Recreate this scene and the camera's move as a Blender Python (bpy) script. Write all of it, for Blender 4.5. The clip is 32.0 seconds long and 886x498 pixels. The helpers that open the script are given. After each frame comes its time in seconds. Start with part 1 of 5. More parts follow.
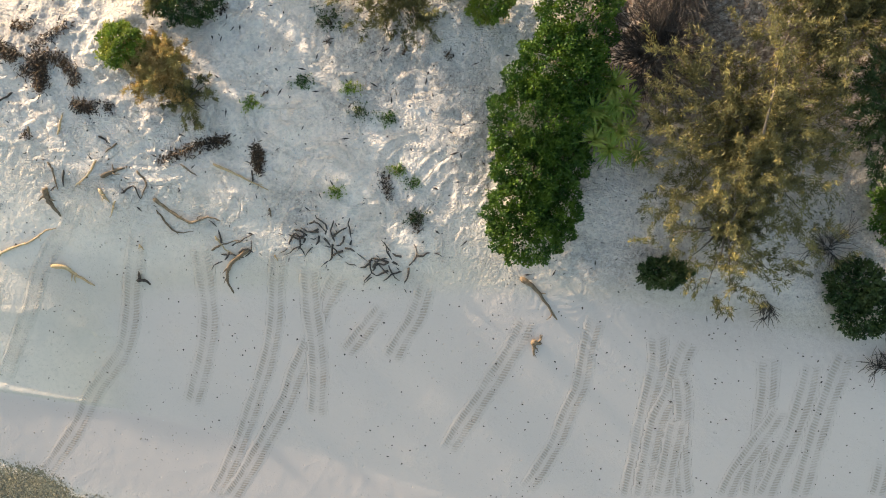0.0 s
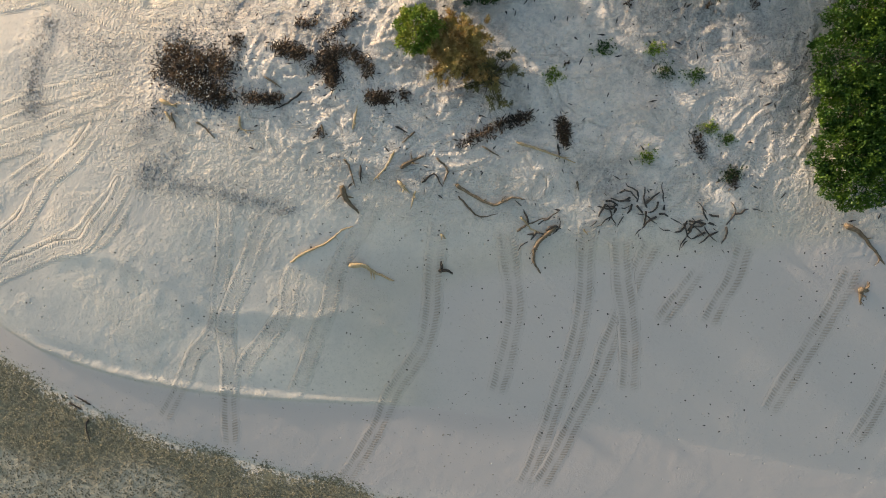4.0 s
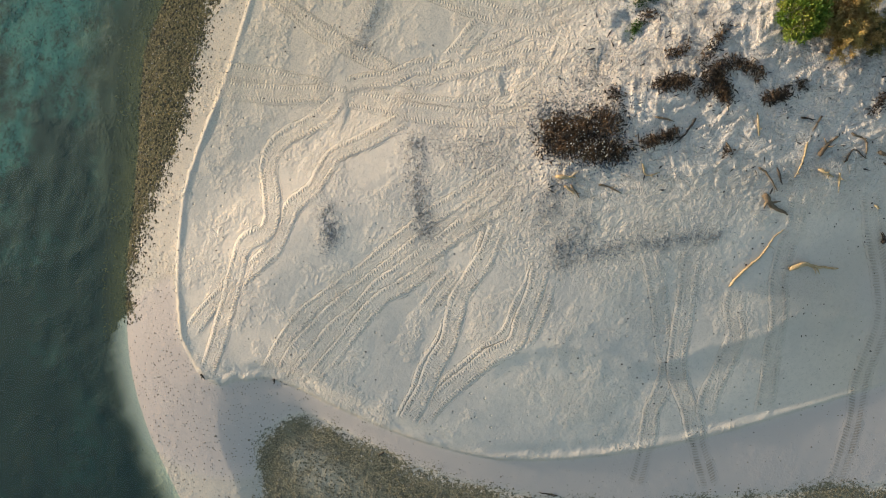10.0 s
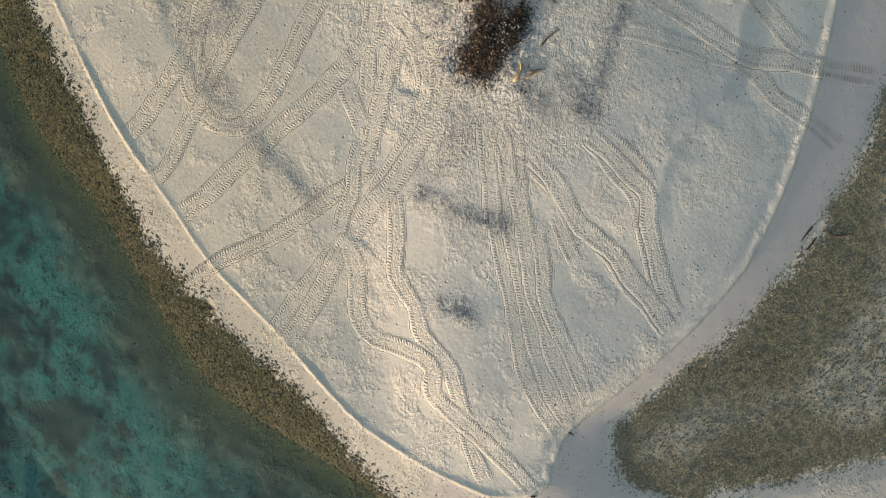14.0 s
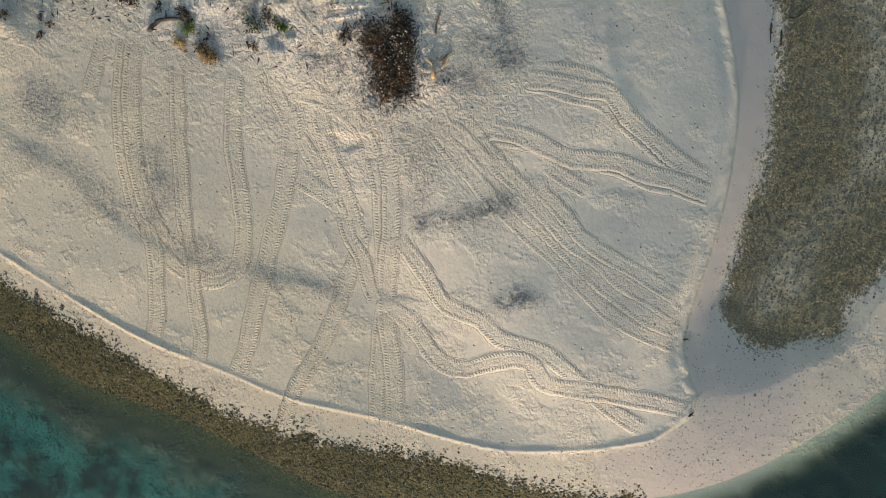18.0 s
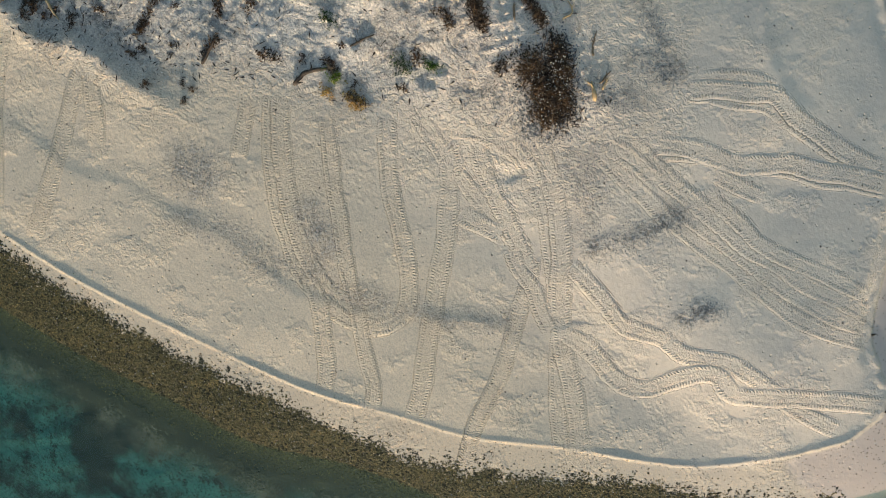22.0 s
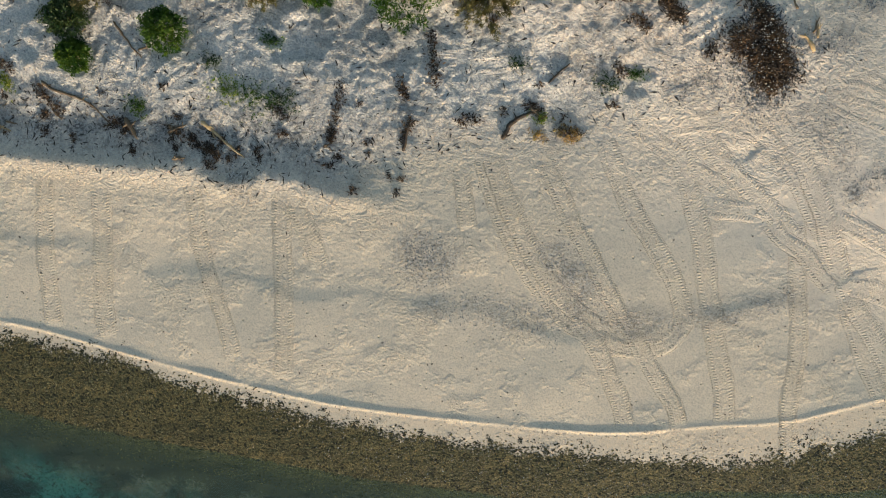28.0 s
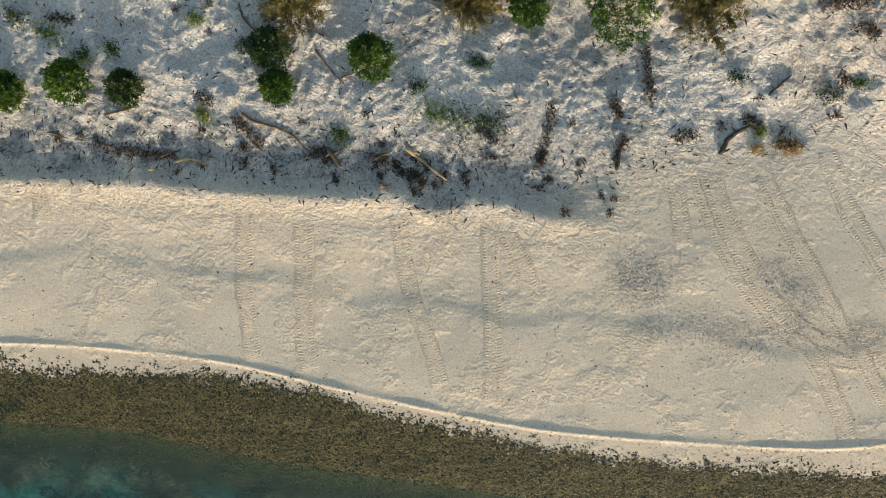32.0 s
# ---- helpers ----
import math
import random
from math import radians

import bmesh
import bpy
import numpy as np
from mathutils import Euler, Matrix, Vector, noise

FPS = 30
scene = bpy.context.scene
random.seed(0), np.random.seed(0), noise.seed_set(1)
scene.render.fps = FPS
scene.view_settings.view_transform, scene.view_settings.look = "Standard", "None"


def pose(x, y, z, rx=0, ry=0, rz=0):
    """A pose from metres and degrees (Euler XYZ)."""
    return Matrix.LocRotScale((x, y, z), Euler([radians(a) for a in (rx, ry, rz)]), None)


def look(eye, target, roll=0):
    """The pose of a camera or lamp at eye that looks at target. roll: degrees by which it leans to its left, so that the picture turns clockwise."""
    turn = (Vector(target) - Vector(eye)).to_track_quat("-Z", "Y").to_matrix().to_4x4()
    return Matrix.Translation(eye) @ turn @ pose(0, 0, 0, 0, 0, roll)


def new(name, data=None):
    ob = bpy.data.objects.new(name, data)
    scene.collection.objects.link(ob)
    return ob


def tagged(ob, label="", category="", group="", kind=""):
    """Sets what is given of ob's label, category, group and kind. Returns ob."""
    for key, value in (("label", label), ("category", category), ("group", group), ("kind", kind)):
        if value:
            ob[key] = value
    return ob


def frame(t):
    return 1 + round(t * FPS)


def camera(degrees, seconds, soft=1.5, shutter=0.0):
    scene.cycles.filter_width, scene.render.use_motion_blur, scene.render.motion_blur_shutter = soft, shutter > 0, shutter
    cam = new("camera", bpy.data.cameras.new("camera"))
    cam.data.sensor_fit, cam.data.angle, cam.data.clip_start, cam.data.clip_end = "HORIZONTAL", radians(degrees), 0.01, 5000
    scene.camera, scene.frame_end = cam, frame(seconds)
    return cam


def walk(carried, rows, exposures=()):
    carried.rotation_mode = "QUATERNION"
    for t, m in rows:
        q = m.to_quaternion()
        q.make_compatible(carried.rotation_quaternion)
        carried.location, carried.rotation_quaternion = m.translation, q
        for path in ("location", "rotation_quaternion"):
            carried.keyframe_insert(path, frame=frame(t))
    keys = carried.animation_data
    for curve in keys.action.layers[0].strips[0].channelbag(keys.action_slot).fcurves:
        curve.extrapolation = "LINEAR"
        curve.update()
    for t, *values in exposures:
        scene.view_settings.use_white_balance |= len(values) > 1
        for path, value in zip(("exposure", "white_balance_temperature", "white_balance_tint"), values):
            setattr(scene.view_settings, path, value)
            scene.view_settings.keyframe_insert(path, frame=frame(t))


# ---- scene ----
cam = camera(68.0, 32.0, soft=1.0)

PATH = [
    (0.0, pose(-0.000, 0.000, 46.255, -3.854, 2.427, -0.163)),
    (0.5, pose(-2.485, 0.090, 46.221, -3.762, 2.387, -0.303)),
    (1.0, pose(-4.995, -0.053, 46.183, -3.720, 2.350, -0.370)),
    (1.5, pose(-7.539, -0.399, 46.142, -3.719, 2.312, -0.439)),
    (2.0, pose(-10.098, -0.807, 46.104, -3.735, 2.276, -0.682)),
    (2.5, pose(-12.650, -1.131, 46.078, -3.747, 2.254, -1.208)),
    (3.0, pose(-15.184, -1.289, 46.071, -3.743, 2.270, -2.865)),
    (3.5, pose(-17.724, -1.263, 46.088, -3.719, 2.336, -4.538)),
    (4.0, pose(-20.245, -1.077, 46.121, -3.676, 2.415, -6.208)),
    (4.5, pose(-22.738, -0.746, 46.161, -3.625, 2.497, -7.890)),
    (5.0, pose(-25.197, -0.284, 46.205, -3.572, 2.575, -9.595)),
    (5.5, pose(-27.612, 0.294, 46.251, -3.521, 2.638, -11.339)),
    (6.0, pose(-29.975, 0.976, 46.303, -3.473, 2.666, -13.134)),
    (6.5, pose(-32.316, 1.759, 46.350, -3.428, 2.673, -14.814)),
    (7.0, pose(-34.593, 2.616, 46.383, -3.387, 2.663, -16.482)),
    (7.5, pose(-36.797, 3.535, 46.404, -3.358, 2.669, -18.161)),
    (8.0, pose(-38.920, 4.506, 46.418, -3.338, 2.705, -19.216)),
    (8.5, pose(-40.932, 5.531, 46.426, -3.318, 2.783, -19.797)),
    (9.0, pose(-42.778, 6.541, 46.433, -3.297, 2.870, -20.841)),
    (9.5, pose(-44.298, 7.482, 46.445, -3.267, 2.911, -22.849)),
    (10.0, pose(-45.470, 8.332, 46.461, -3.222, 2.900, -26.342)),
    (10.5, pose(-46.382, 8.997, 46.484, -3.185, 2.855, -33.452)),
    (11.0, pose(-47.064, 9.566, 46.507, -3.132, 2.820, -41.937)),
    (11.5, pose(-47.496, 10.020, 46.528, -3.067, 2.796, -50.186)),
    (12.0, pose(-47.809, 10.378, 46.543, -3.009, 2.811, -57.991)),
    (12.5, pose(-48.044, 10.565, 46.552, -2.973, 2.848, -66.008)),
    (13.0, pose(-48.212, 10.617, 46.541, -2.950, 2.913, -74.131)),
    (13.5, pose(-48.325, 10.548, 46.507, -2.947, 2.990, -82.137)),
    (14.0, pose(-48.432, 10.386, 46.457, -2.967, 3.099, -90.047)),
    (14.5, pose(-48.604, 10.084, 46.406, -3.013, 3.246, -97.945)),
    (15.0, pose(-48.867, 9.728, 46.363, -3.084, 3.447, -105.685)),
    (15.5, pose(-49.160, 9.376, 46.325, -3.169, 3.671, -112.621)),
    (16.0, pose(-49.420, 9.084, 46.291, -3.259, 3.900, -118.106)),
    (16.5, pose(-49.588, 8.909, 46.261, -3.348, 4.113, -121.492)),
    (17.0, pose(-49.600, 8.907, 46.236, -3.427, 4.279, -122.133)),
    (17.5, pose(-49.395, 9.103, 46.224, -3.498, 4.396, -123.213)),
    (18.0, pose(-48.973, 9.558, 46.228, -3.570, 4.493, -124.542)),
    (18.5, pose(-48.306, 10.247, 46.248, -3.629, 4.597, -125.041)),
    (19.0, pose(-47.427, 11.090, 46.278, -3.679, 4.706, -125.322)),
    (19.5, pose(-46.429, 12.051, 46.314, -3.737, 4.810, -125.780)),
    (20.0, pose(-45.368, 13.047, 46.352, -3.796, 4.894, -126.423)),
    (20.5, pose(-44.270, 14.034, 46.384, -3.848, 4.943, -127.471)),
    (21.0, pose(-43.149, 15.026, 46.409, -3.886, 4.954, -128.590)),
    (21.5, pose(-41.998, 16.037, 46.423, -3.895, 4.944, -129.778)),
    (22.0, pose(-40.844, 17.036, 46.420, -3.875, 4.899, -130.960)),
    (22.5, pose(-39.708, 17.993, 46.401, -3.837, 4.801, -132.334)),
    (23.0, pose(-38.583, 18.963, 46.378, -3.801, 4.675, -133.913)),
    (23.5, pose(-37.465, 19.891, 46.361, -3.765, 4.533, -135.571)),
    (24.0, pose(-36.311, 20.797, 46.353, -3.719, 4.400, -137.209)),
    (24.5, pose(-35.133, 21.667, 46.349, -3.662, 4.265, -138.885)),
    (25.0, pose(-33.968, 22.520, 46.340, -3.614, 4.106, -140.943)),
    (25.5, pose(-32.798, 23.397, 46.326, -3.587, 3.932, -143.208)),
    (26.0, pose(-31.610, 24.214, 46.309, -3.565, 3.741, -145.375)),
    (26.5, pose(-30.390, 24.982, 46.289, -3.547, 3.547, -147.316)),
    (27.0, pose(-29.121, 25.708, 46.269, -3.531, 3.357, -148.902)),
    (27.5, pose(-27.788, 26.404, 46.248, -3.516, 3.182, -150.003)),
    (28.0, pose(-26.375, 27.078, 46.225, -3.499, 3.034, -150.491)),
    (28.5, pose(-24.790, 27.802, 46.199, -3.491, 2.949, -150.913)),
    (29.0, pose(-23.150, 28.514, 46.167, -3.491, 2.895, -151.323)),
    (29.5, pose(-21.476, 29.214, 46.130, -3.491, 2.882, -151.656)),
    (30.0, pose(-19.782, 29.919, 46.092, -3.498, 2.897, -152.003)),
    (30.5, pose(-18.099, 30.601, 46.061, -3.507, 2.905, -152.287)),
    (31.0, pose(-16.404, 31.276, 46.030, -3.519, 2.925, -152.472)),
    (31.5, pose(-14.724, 31.943, 46.004, -3.533, 2.947, -152.590)),
    (32.0, pose(-13.068, 32.602, 45.983, -3.551, 2.958, -152.741)),
]

EXPOSURES = [(0.0, 1.17, 6800, 15), (3.5, 0.60, 6700, 14), (6.0, 0.30, 6550, 12), (12.0, 0.32, 6450, 11), (18.0, 0.14, 6400, 10), (26.0, 0.14, 6450, 10), (32.0, 0.34, 6500, 10)]
walk(cam, PATH, EXPOSURES)

# ---- light: a low warm sun from the open sea, a clear sky ----
SUN_EL, SUN_AZ = 5.2, -46.0
world = bpy.data.worlds.new("sky")
scene.world = world
world.use_nodes = True
wn = world.node_tree.nodes
sky = wn.new("ShaderNodeTexSky")
sky.sky_type = 'NISHITA'
sky.sun_disc = False
sky.sun_elevation = radians(SUN_EL)
sky.sun_rotation = radians(SUN_AZ)
sky.ozone_density = 1.05
sky.dust_density = 1.0
world.node_tree.links.new(sky.outputs[0], wn["Background"].inputs["Color"])
wn["Background"].inputs["Strength"].default_value = 0.30
lamp = bpy.data.lights.new("sun", 'SUN')
lamp.energy = 4.7
lamp.angle = radians(0.8)
lamp.color = (1.0, 0.885, 0.71)
sun = new("sun", lamp)
sun_way = Vector((math.sin(radians(SUN_AZ)) * math.cos(radians(SUN_EL)), math.cos(radians(SUN_AZ)) * math.cos(radians(SUN_EL)), math.sin(radians(SUN_EL))))
sun.matrix_world = look(sun_way * 100, (0, 0, 0))


# ---- materials ----
class Nodes:
    """A short hand for node materials."""

    def __init__(self, name):
        self.mat = bpy.data.materials.new(name)
        self.mat.use_nodes = True
        self.tree = self.mat.node_tree
        self.bsdf = self.tree.nodes["Principled BSDF"]
        self.out = self.tree.nodes["Material Output"]

    def node(self, kind, **values):
        n = self.tree.nodes.new(kind)
        for key, value in values.items():
            n.inputs[key].default_value = value
        return n

    def link(self, a, b):
        self.tree.links.new(a, b)

    def coords(self):
        return self.node("ShaderNodeNewGeometry").outputs["Position"]

    def noise(self, scale, detail=4.0, rough=0.6, vector=None):
        n = self.node("ShaderNodeTexNoise", Scale=scale, Detail=detail, Roughness=rough)
        self.link(vector or self.coords(), n.inputs["Vector"])
        return n.outputs["Fac"]

    def ramp(self, fac, low, high, a=0.0, b=1.0):
        n = self.node("ShaderNodeMapRange")
        n.interpolation_type = 'SMOOTHSTEP'
        for key, value in (("From Min", low), ("From Max", high), ("To Min", a), ("To Max", b)):
            n.inputs[key].default_value = value
        self.link(fac, n.inputs["Value"])
        return n.outputs["Result"]

    def math(self, op, a, b):
        n = self.node("ShaderNodeMath")
        n.operation = op
        for slot, value in ((0, a), (1, b)):
            if isinstance(value, (int, float)):
                n.inputs[slot].default_value = value
            else:
                self.link(value, n.inputs[slot])
        return n.outputs[0]

    def mix(self, fac, a, b, blend='MIX'):
        n = self.node("ShaderNodeMix")
        n.data_type = 'RGBA'
        n.blend_type = blend
        for slot, value in ((0, fac), (6, a), (7, b)):
            if isinstance(value, (int, float)):
                n.inputs[slot].default_value = value
            elif isinstance(value, tuple):
                n.inputs[slot].default_value = (*value, 1.0)
            else:
                self.link(value, n.inputs[slot])
        return n.outputs[2]

    def bump(self, height, strength, distance):
        n = self.node("ShaderNodeBump", Strength=strength, Distance=distance)
        self.link(height, n.inputs["Height"])
        self.link(n.outputs["Normal"], self.bsdf.inputs["Normal"])
        return n

    def done(self, color, rough=0.8, spec=0.3):
        for key, value in (("Base Color", color), ("Roughness", rough), ("Specular IOR Level", spec)):
            if isinstance(value, (int, float)):
                self.bsdf.inputs[key].default_value = value
            elif isinstance(value, tuple):
                self.bsdf.inputs[key].default_value = (*value, 1.0)
            else:
                self.link(value, self.bsdf.inputs[key])
        return self.mat


def ground_material():
    m = Nodes("shore_ground")
    zone = m.node("ShaderNodeVertexColor")
    zone.layer_name = "zone"
    extra = m.node("ShaderNodeVertexColor")
    extra.layer_name = "extra"
    split = m.node("ShaderNodeSeparateColor")
    m.link(zone.outputs["Color"], split.inputs[0])
    damp, reef, algae, deep = split.outputs[0], split.outputs[1], split.outputs[2], zone.outputs["Alpha"]
    split2 = m.node("ShaderNodeSeparateColor")
    m.link(extra.outputs["Color"], split2.inputs[0])
    gravel, dune, litter, murk = split2.outputs[0], split2.outputs[1], split2.outputs[2], extra.outputs["Alpha"]
    crawl = m.node("ShaderNodeVertexColor")
    crawl.layer_name = "crawl"
    split3 = m.node("ShaderNodeSeparateColor")
    m.link(crawl.outputs["Color"], split3.inputs[0])
    across, along = split3.outputs[0], split3.outputs[1]
    track = m.math('MULTIPLY', split3.outputs[2], m.ramp(m.noise(0.7, 4.0, 0.6), 0.36, 0.58, 0.5, 1.0))
    off = m.math('ADD', m.math('ABSOLUTE', across, 0.0), m.math('MULTIPLY', m.math('SUBTRACT', m.noise(2.6, 3.0, 0.7), 0.5), 0.30))
    band = m.math('MULTIPLY', m.ramp(off, 0.68, 0.92), m.ramp(off, 1.32, 1.08))
    inner = m.math('MULTIPLY', m.ramp(off, 0.36, 0.58), m.ramp(off, 0.84, 0.62))
    outer = m.math('MULTIPLY', m.ramp(off, 1.22, 1.42), m.ramp(off, 1.70, 1.50))
    wide = m.math('MULTIPLY', m.ramp(off, 0.2, 0.5), m.ramp(off, 1.35, 1.05))
    jitter = m.math('MULTIPLY', m.noise(2.2, 2.0), 4.0)
    phase = m.math('ADD', m.math('ADD', m.math('MULTIPLY', along, m.math('SUBTRACT', 31.0, m.math('MULTIPLY', m.math('GREATER_THAN', dune, 0.5), 6.0))), m.math('MULTIPLY', off, 4.0)), m.math('ADD', m.math('MULTIPLY', across, 1.2), jitter))
    teeth = m.math('SINE', phase, 0.0)
    mid, broad = m.noise(3.2, 6.0, 0.65), m.noise(0.17, 5.0, 0.62)
    # dry coral sand, with pale and brownish drifts
    sand = m.mix(m.ramp(broad, 0.35, 0.65), (0.745, 0.64, 0.525), (0.60, 0.535, 0.46))
    sand = m.mix(m.ramp(mid, 0.45, 0.75, 0.0, 0.35), sand, (0.45, 0.39, 0.32))
    sand = m.mix(m.math('MULTIPLY', m.ramp(m.noise(9.0, 5.0, 0.7), 0.55, 0.68, 0.0, 0.65), m.ramp(m.noise(0.45, 4.0, 0.6), 0.44, 0.60, 0.18, 1.0)), sand, (0.30, 0.265, 0.225))
    spot = m.node("ShaderNodeSeparateXYZ")
    m.link(m.coords(), spot.inputs[0])
    # tan towards +y: warmer sunlight on the north beach put into the colour
    sand = m.mix(m.ramp(spot.outputs[1], 13.0, 27.0, 0.0, 0.7), sand, m.mix(m.ramp(m.noise(9.0, 5.0, 0.7), 0.42, 0.64), (0.72, 0.60, 0.445), (0.46, 0.385, 0.29)))
    dune_sand = m.mix(m.ramp(mid, 0.4, 0.65), (0.80, 0.695, 0.595), (0.64, 0.57, 0.505))
    shelly = m.mix(m.ramp(m.noise(7.0, 5.0, 0.8), 0.42, 0.58), (0.42, 0.42, 0.415), (0.80, 0.755, 0.69))
    dune_sand = m.mix(m.ramp(spot.outputs[1], 10.0, 17.0, 0.0, 0.8), dune_sand, shelly)
    sand = m.mix(m.math('MULTIPLY', dune, 0.9), sand, dune_sand)
    # damp smooth sand; the shade over the south beach is also put into this colour
    wet_shade = m.mix(m.ramp(broad, 0.3, 0.7), (0.50, 0.42, 0.315), (0.46, 0.385, 0.295))
    wet_shade = m.mix(m.ramp(damp, 0.45, 0.75), wet_shade, (0.55, 0.462, 0.402))
    sand = m.mix(damp, sand, wet_shade)
    # leaf litter under the trees; their shade is also put into this dark colour
    sand = m.mix(m.math('MULTIPLY', litter, m.ramp(mid, 0.35, 0.6, 0.6, 1.0)), sand, (0.155, 0.115, 0.09))
    turned = m.math('MULTIPLY', track, m.math('ADD', 0.02, m.math('MULTIPLY', damp, 0.52)))
    turned = m.math('MULTIPLY', turned, m.math('ADD', 0.25, m.math('MULTIPLY', wide, m.math('ADD', 0.75, m.math('MULTIPLY', teeth, 0.5)))))
    sand = m.mix(turned, sand, (0.27, 0.22, 0.165))
    # dark coral gravel and broken shell, speckled; broad weak strips paint in grey shade
    cells = m.node("ShaderNodeTexVoronoi", Scale=7.0)
    m.link(m.coords(), cells.inputs["Vector"])
    speck = m.ramp(cells.outputs["Color"], 0.25, 0.75)
    stones = m.mix(speck, (0.11, 0.11, 0.11), (0.46, 0.44, 0.41))
    patchy = m.math('MULTIPLY', gravel, m.ramp(m.noise(1.1, 5.0, 0.7), 0.36, 0.58))
    sand = m.mix(patchy, sand, stones)
    # reef flat: olive brown rubble with paler heads
    rub = m.mix(m.ramp(m.noise(9.0, 5.0, 0.75), 0.38, 0.68), (0.10, 0.085, 0.048), (0.36, 0.30, 0.185))
    rub = m.mix(m.ramp(m.noise(0.35, 4.0, 0.6), 0.45, 0.7, 0.0, 0.75), rub, (0.235, 0.205, 0.13))
    rub = m.mix(m.math('MULTIPLY', m.ramp(reef, 1.0, 1.9), m.ramp(m.noise(0.8, 5.0, 0.7), 0.32, 0.56, 0.25, 1.0)), rub, (0.40, 0.355, 0.265))
    ragged = m.math('MULTIPLY', m.math('SUBTRACT', m.noise(4.0, 7.0, 0.85), 0.5), 3.4)
    sand = m.mix(m.ramp(m.math('ADD', reef, ragged), 0.42, 0.62), sand, rub)
    weed = m.mix(m.ramp(m.noise(11.0, 6.0, 0.8), 0.40, 0.66), (0.024, 0.021, 0.009), (0.24, 0.193, 0.076))
    weed = m.mix(m.ramp(m.noise(0.3, 3.0), 0.4, 0.65, 0.0, 0.45), weed, (0.05, 0.045, 0.02))
    sand = m.mix(m.ramp(m.math('ADD', algae, ragged), 0.44, 0.60), sand, weed)
    sand = m.mix(m.math('MULTIPLY', murk, m.ramp(m.noise(0.5, 5.0, 0.65), 0.3, 0.6, 0.8, 1.0)), sand, (0.035, 0.04, 0.028))
    # sea bed: dark grass beds and sandy lanes
    lanes = m.ramp(spot.outputs[1], 16.0, 36.0, 0.0, 0.09)
    bed = m.mix(m.ramp(m.math('ADD', m.noise(0.16, 6.0, 0.62), lanes), 0.50, 0.66), (0.007, 0.022, 0.022), m.mix(m.ramp(spot.outputs[1], 16.0, 34.0), (0.010, 0.036, 0.034), (0.028, 0.125, 0.116)))
    bed = m.mix(m.ramp(m.math('SUBTRACT', m.noise(0.9, 7.0, 0.8), m.math('MULTIPLY', lanes, 0.45)), 0.47, 0.58, 0.0, 0.85), bed, (0.007, 0.018, 0.018))
    bed = m.mix(m.ramp(m.noise(5.0, 5.0, 0.8), 0.50, 0.62, 0.0, 0.7), bed, (0.005, 0.012, 0.013))
    sand = m.mix(deep, sand, bed)
    rake = crawl.outputs["Alpha"]
    dry = m.math('SUBTRACT', 1.0, m.math('MULTIPLY', damp, 0.85))
    grain = m.math('ADD', m.math('MULTIPLY', m.noise(12.0, 3.0, 0.8), 0.6), m.math('MULTIPLY', m.noise(5.0, 2.0, 0.6), 0.9))
    churned = m.math('ADD', m.ramp(m.noise(0.30, 4.0, 0.6), 0.46, 0.64, 0.09, 0.55), m.math('ADD', m.math('MINIMUM', gravel, 0.6), m.math('MULTIPLY', rake, 0.35)))
    stony = m.math('MINIMUM', m.math('MAXIMUM', dune, reef), 1.0)
    h = m.math('MULTIPLY', grain, m.math('ADD', m.math('MULTIPLY', dry, m.math('MULTIPLY', churned, 0.95)), m.math('MULTIPLY', stony, m.math('ADD', m.ramp(spot.outputs[1], 9.0, 16.0, 0.22, 0.5), m.math('MULTIPLY', reef, 0.25)))))
    h = m.math('ADD', h, m.math('MULTIPLY', m.noise(2.5, 3.0, 0.6), m.math('MULTIPLY', dry, m.math('ADD', 0.07, m.math('MULTIPLY', churned, 0.35)))))
    # small scoops and flipper marks, bent every way, thick where the ground is dug over
    warp = m.node("ShaderNodeTexNoise", Scale=1.3, Detail=2.0, Roughness=0.5)
    m.link(m.coords(), warp.inputs["Vector"])
    shift = m.node("ShaderNodeVectorMath")
    shift.operation = 'MULTIPLY_ADD'
    shift.inputs[1].default_value = (0.9, 0.9, 0.0)
    m.link(warp.outputs["Color"], shift.inputs[0])
    m.link(m.coords(), shift.inputs[2])
    for scale, stretch, turn, weight in ((3.4, 2.3, 0.5, 0.30), (4.3, 2.0, 2.2, 0.26)):
        lay = m.node("ShaderNodeMapping")
        lay.inputs["Rotation"].default_value = (0, 0, turn)
        lay.inputs["Scale"].default_value = (1.0, stretch, 0.0)
        m.link(shift.outputs[0], lay.inputs["Vector"])
        cell = m.node("ShaderNodeTexVoronoi", Scale=scale)
        m.link(lay.outputs[0], cell.inputs["Vector"])
        scoop = m.ramp(cell.outputs["Distance"], 0.05, 0.62)
        where = m.ramp(m.noise(0.8 + 0.1 * scale, 3.0), 0.42, 0.56)
        amount = m.math('ADD', m.math('MULTIPLY', rake, weight), m.math('MULTIPLY', m.math('MULTIPLY', dry, churned), 0.07))
        h = m.math('ADD', h, m.math('MULTIPLY', m.math('MULTIPLY', scoop, where), m.math('ADD', amount, m.math('MULTIPLY', dune, 0.10))))
    # footprints dotted over the open dry sand
    prints = m.node("ShaderNodeTexVoronoi", Scale=1.7)
    m.link(m.coords(), prints.inputs["Vector"])
    pick = m.node("ShaderNodeSeparateColor")
    m.link(prints.outputs["Color"], pick.inputs[0])
    dent = m.math('MULTIPLY', m.ramp(prints.outputs["Distance"], 0.17, 0.05), m.math('GREATER_THAN', pick.outputs[0], 0.55))
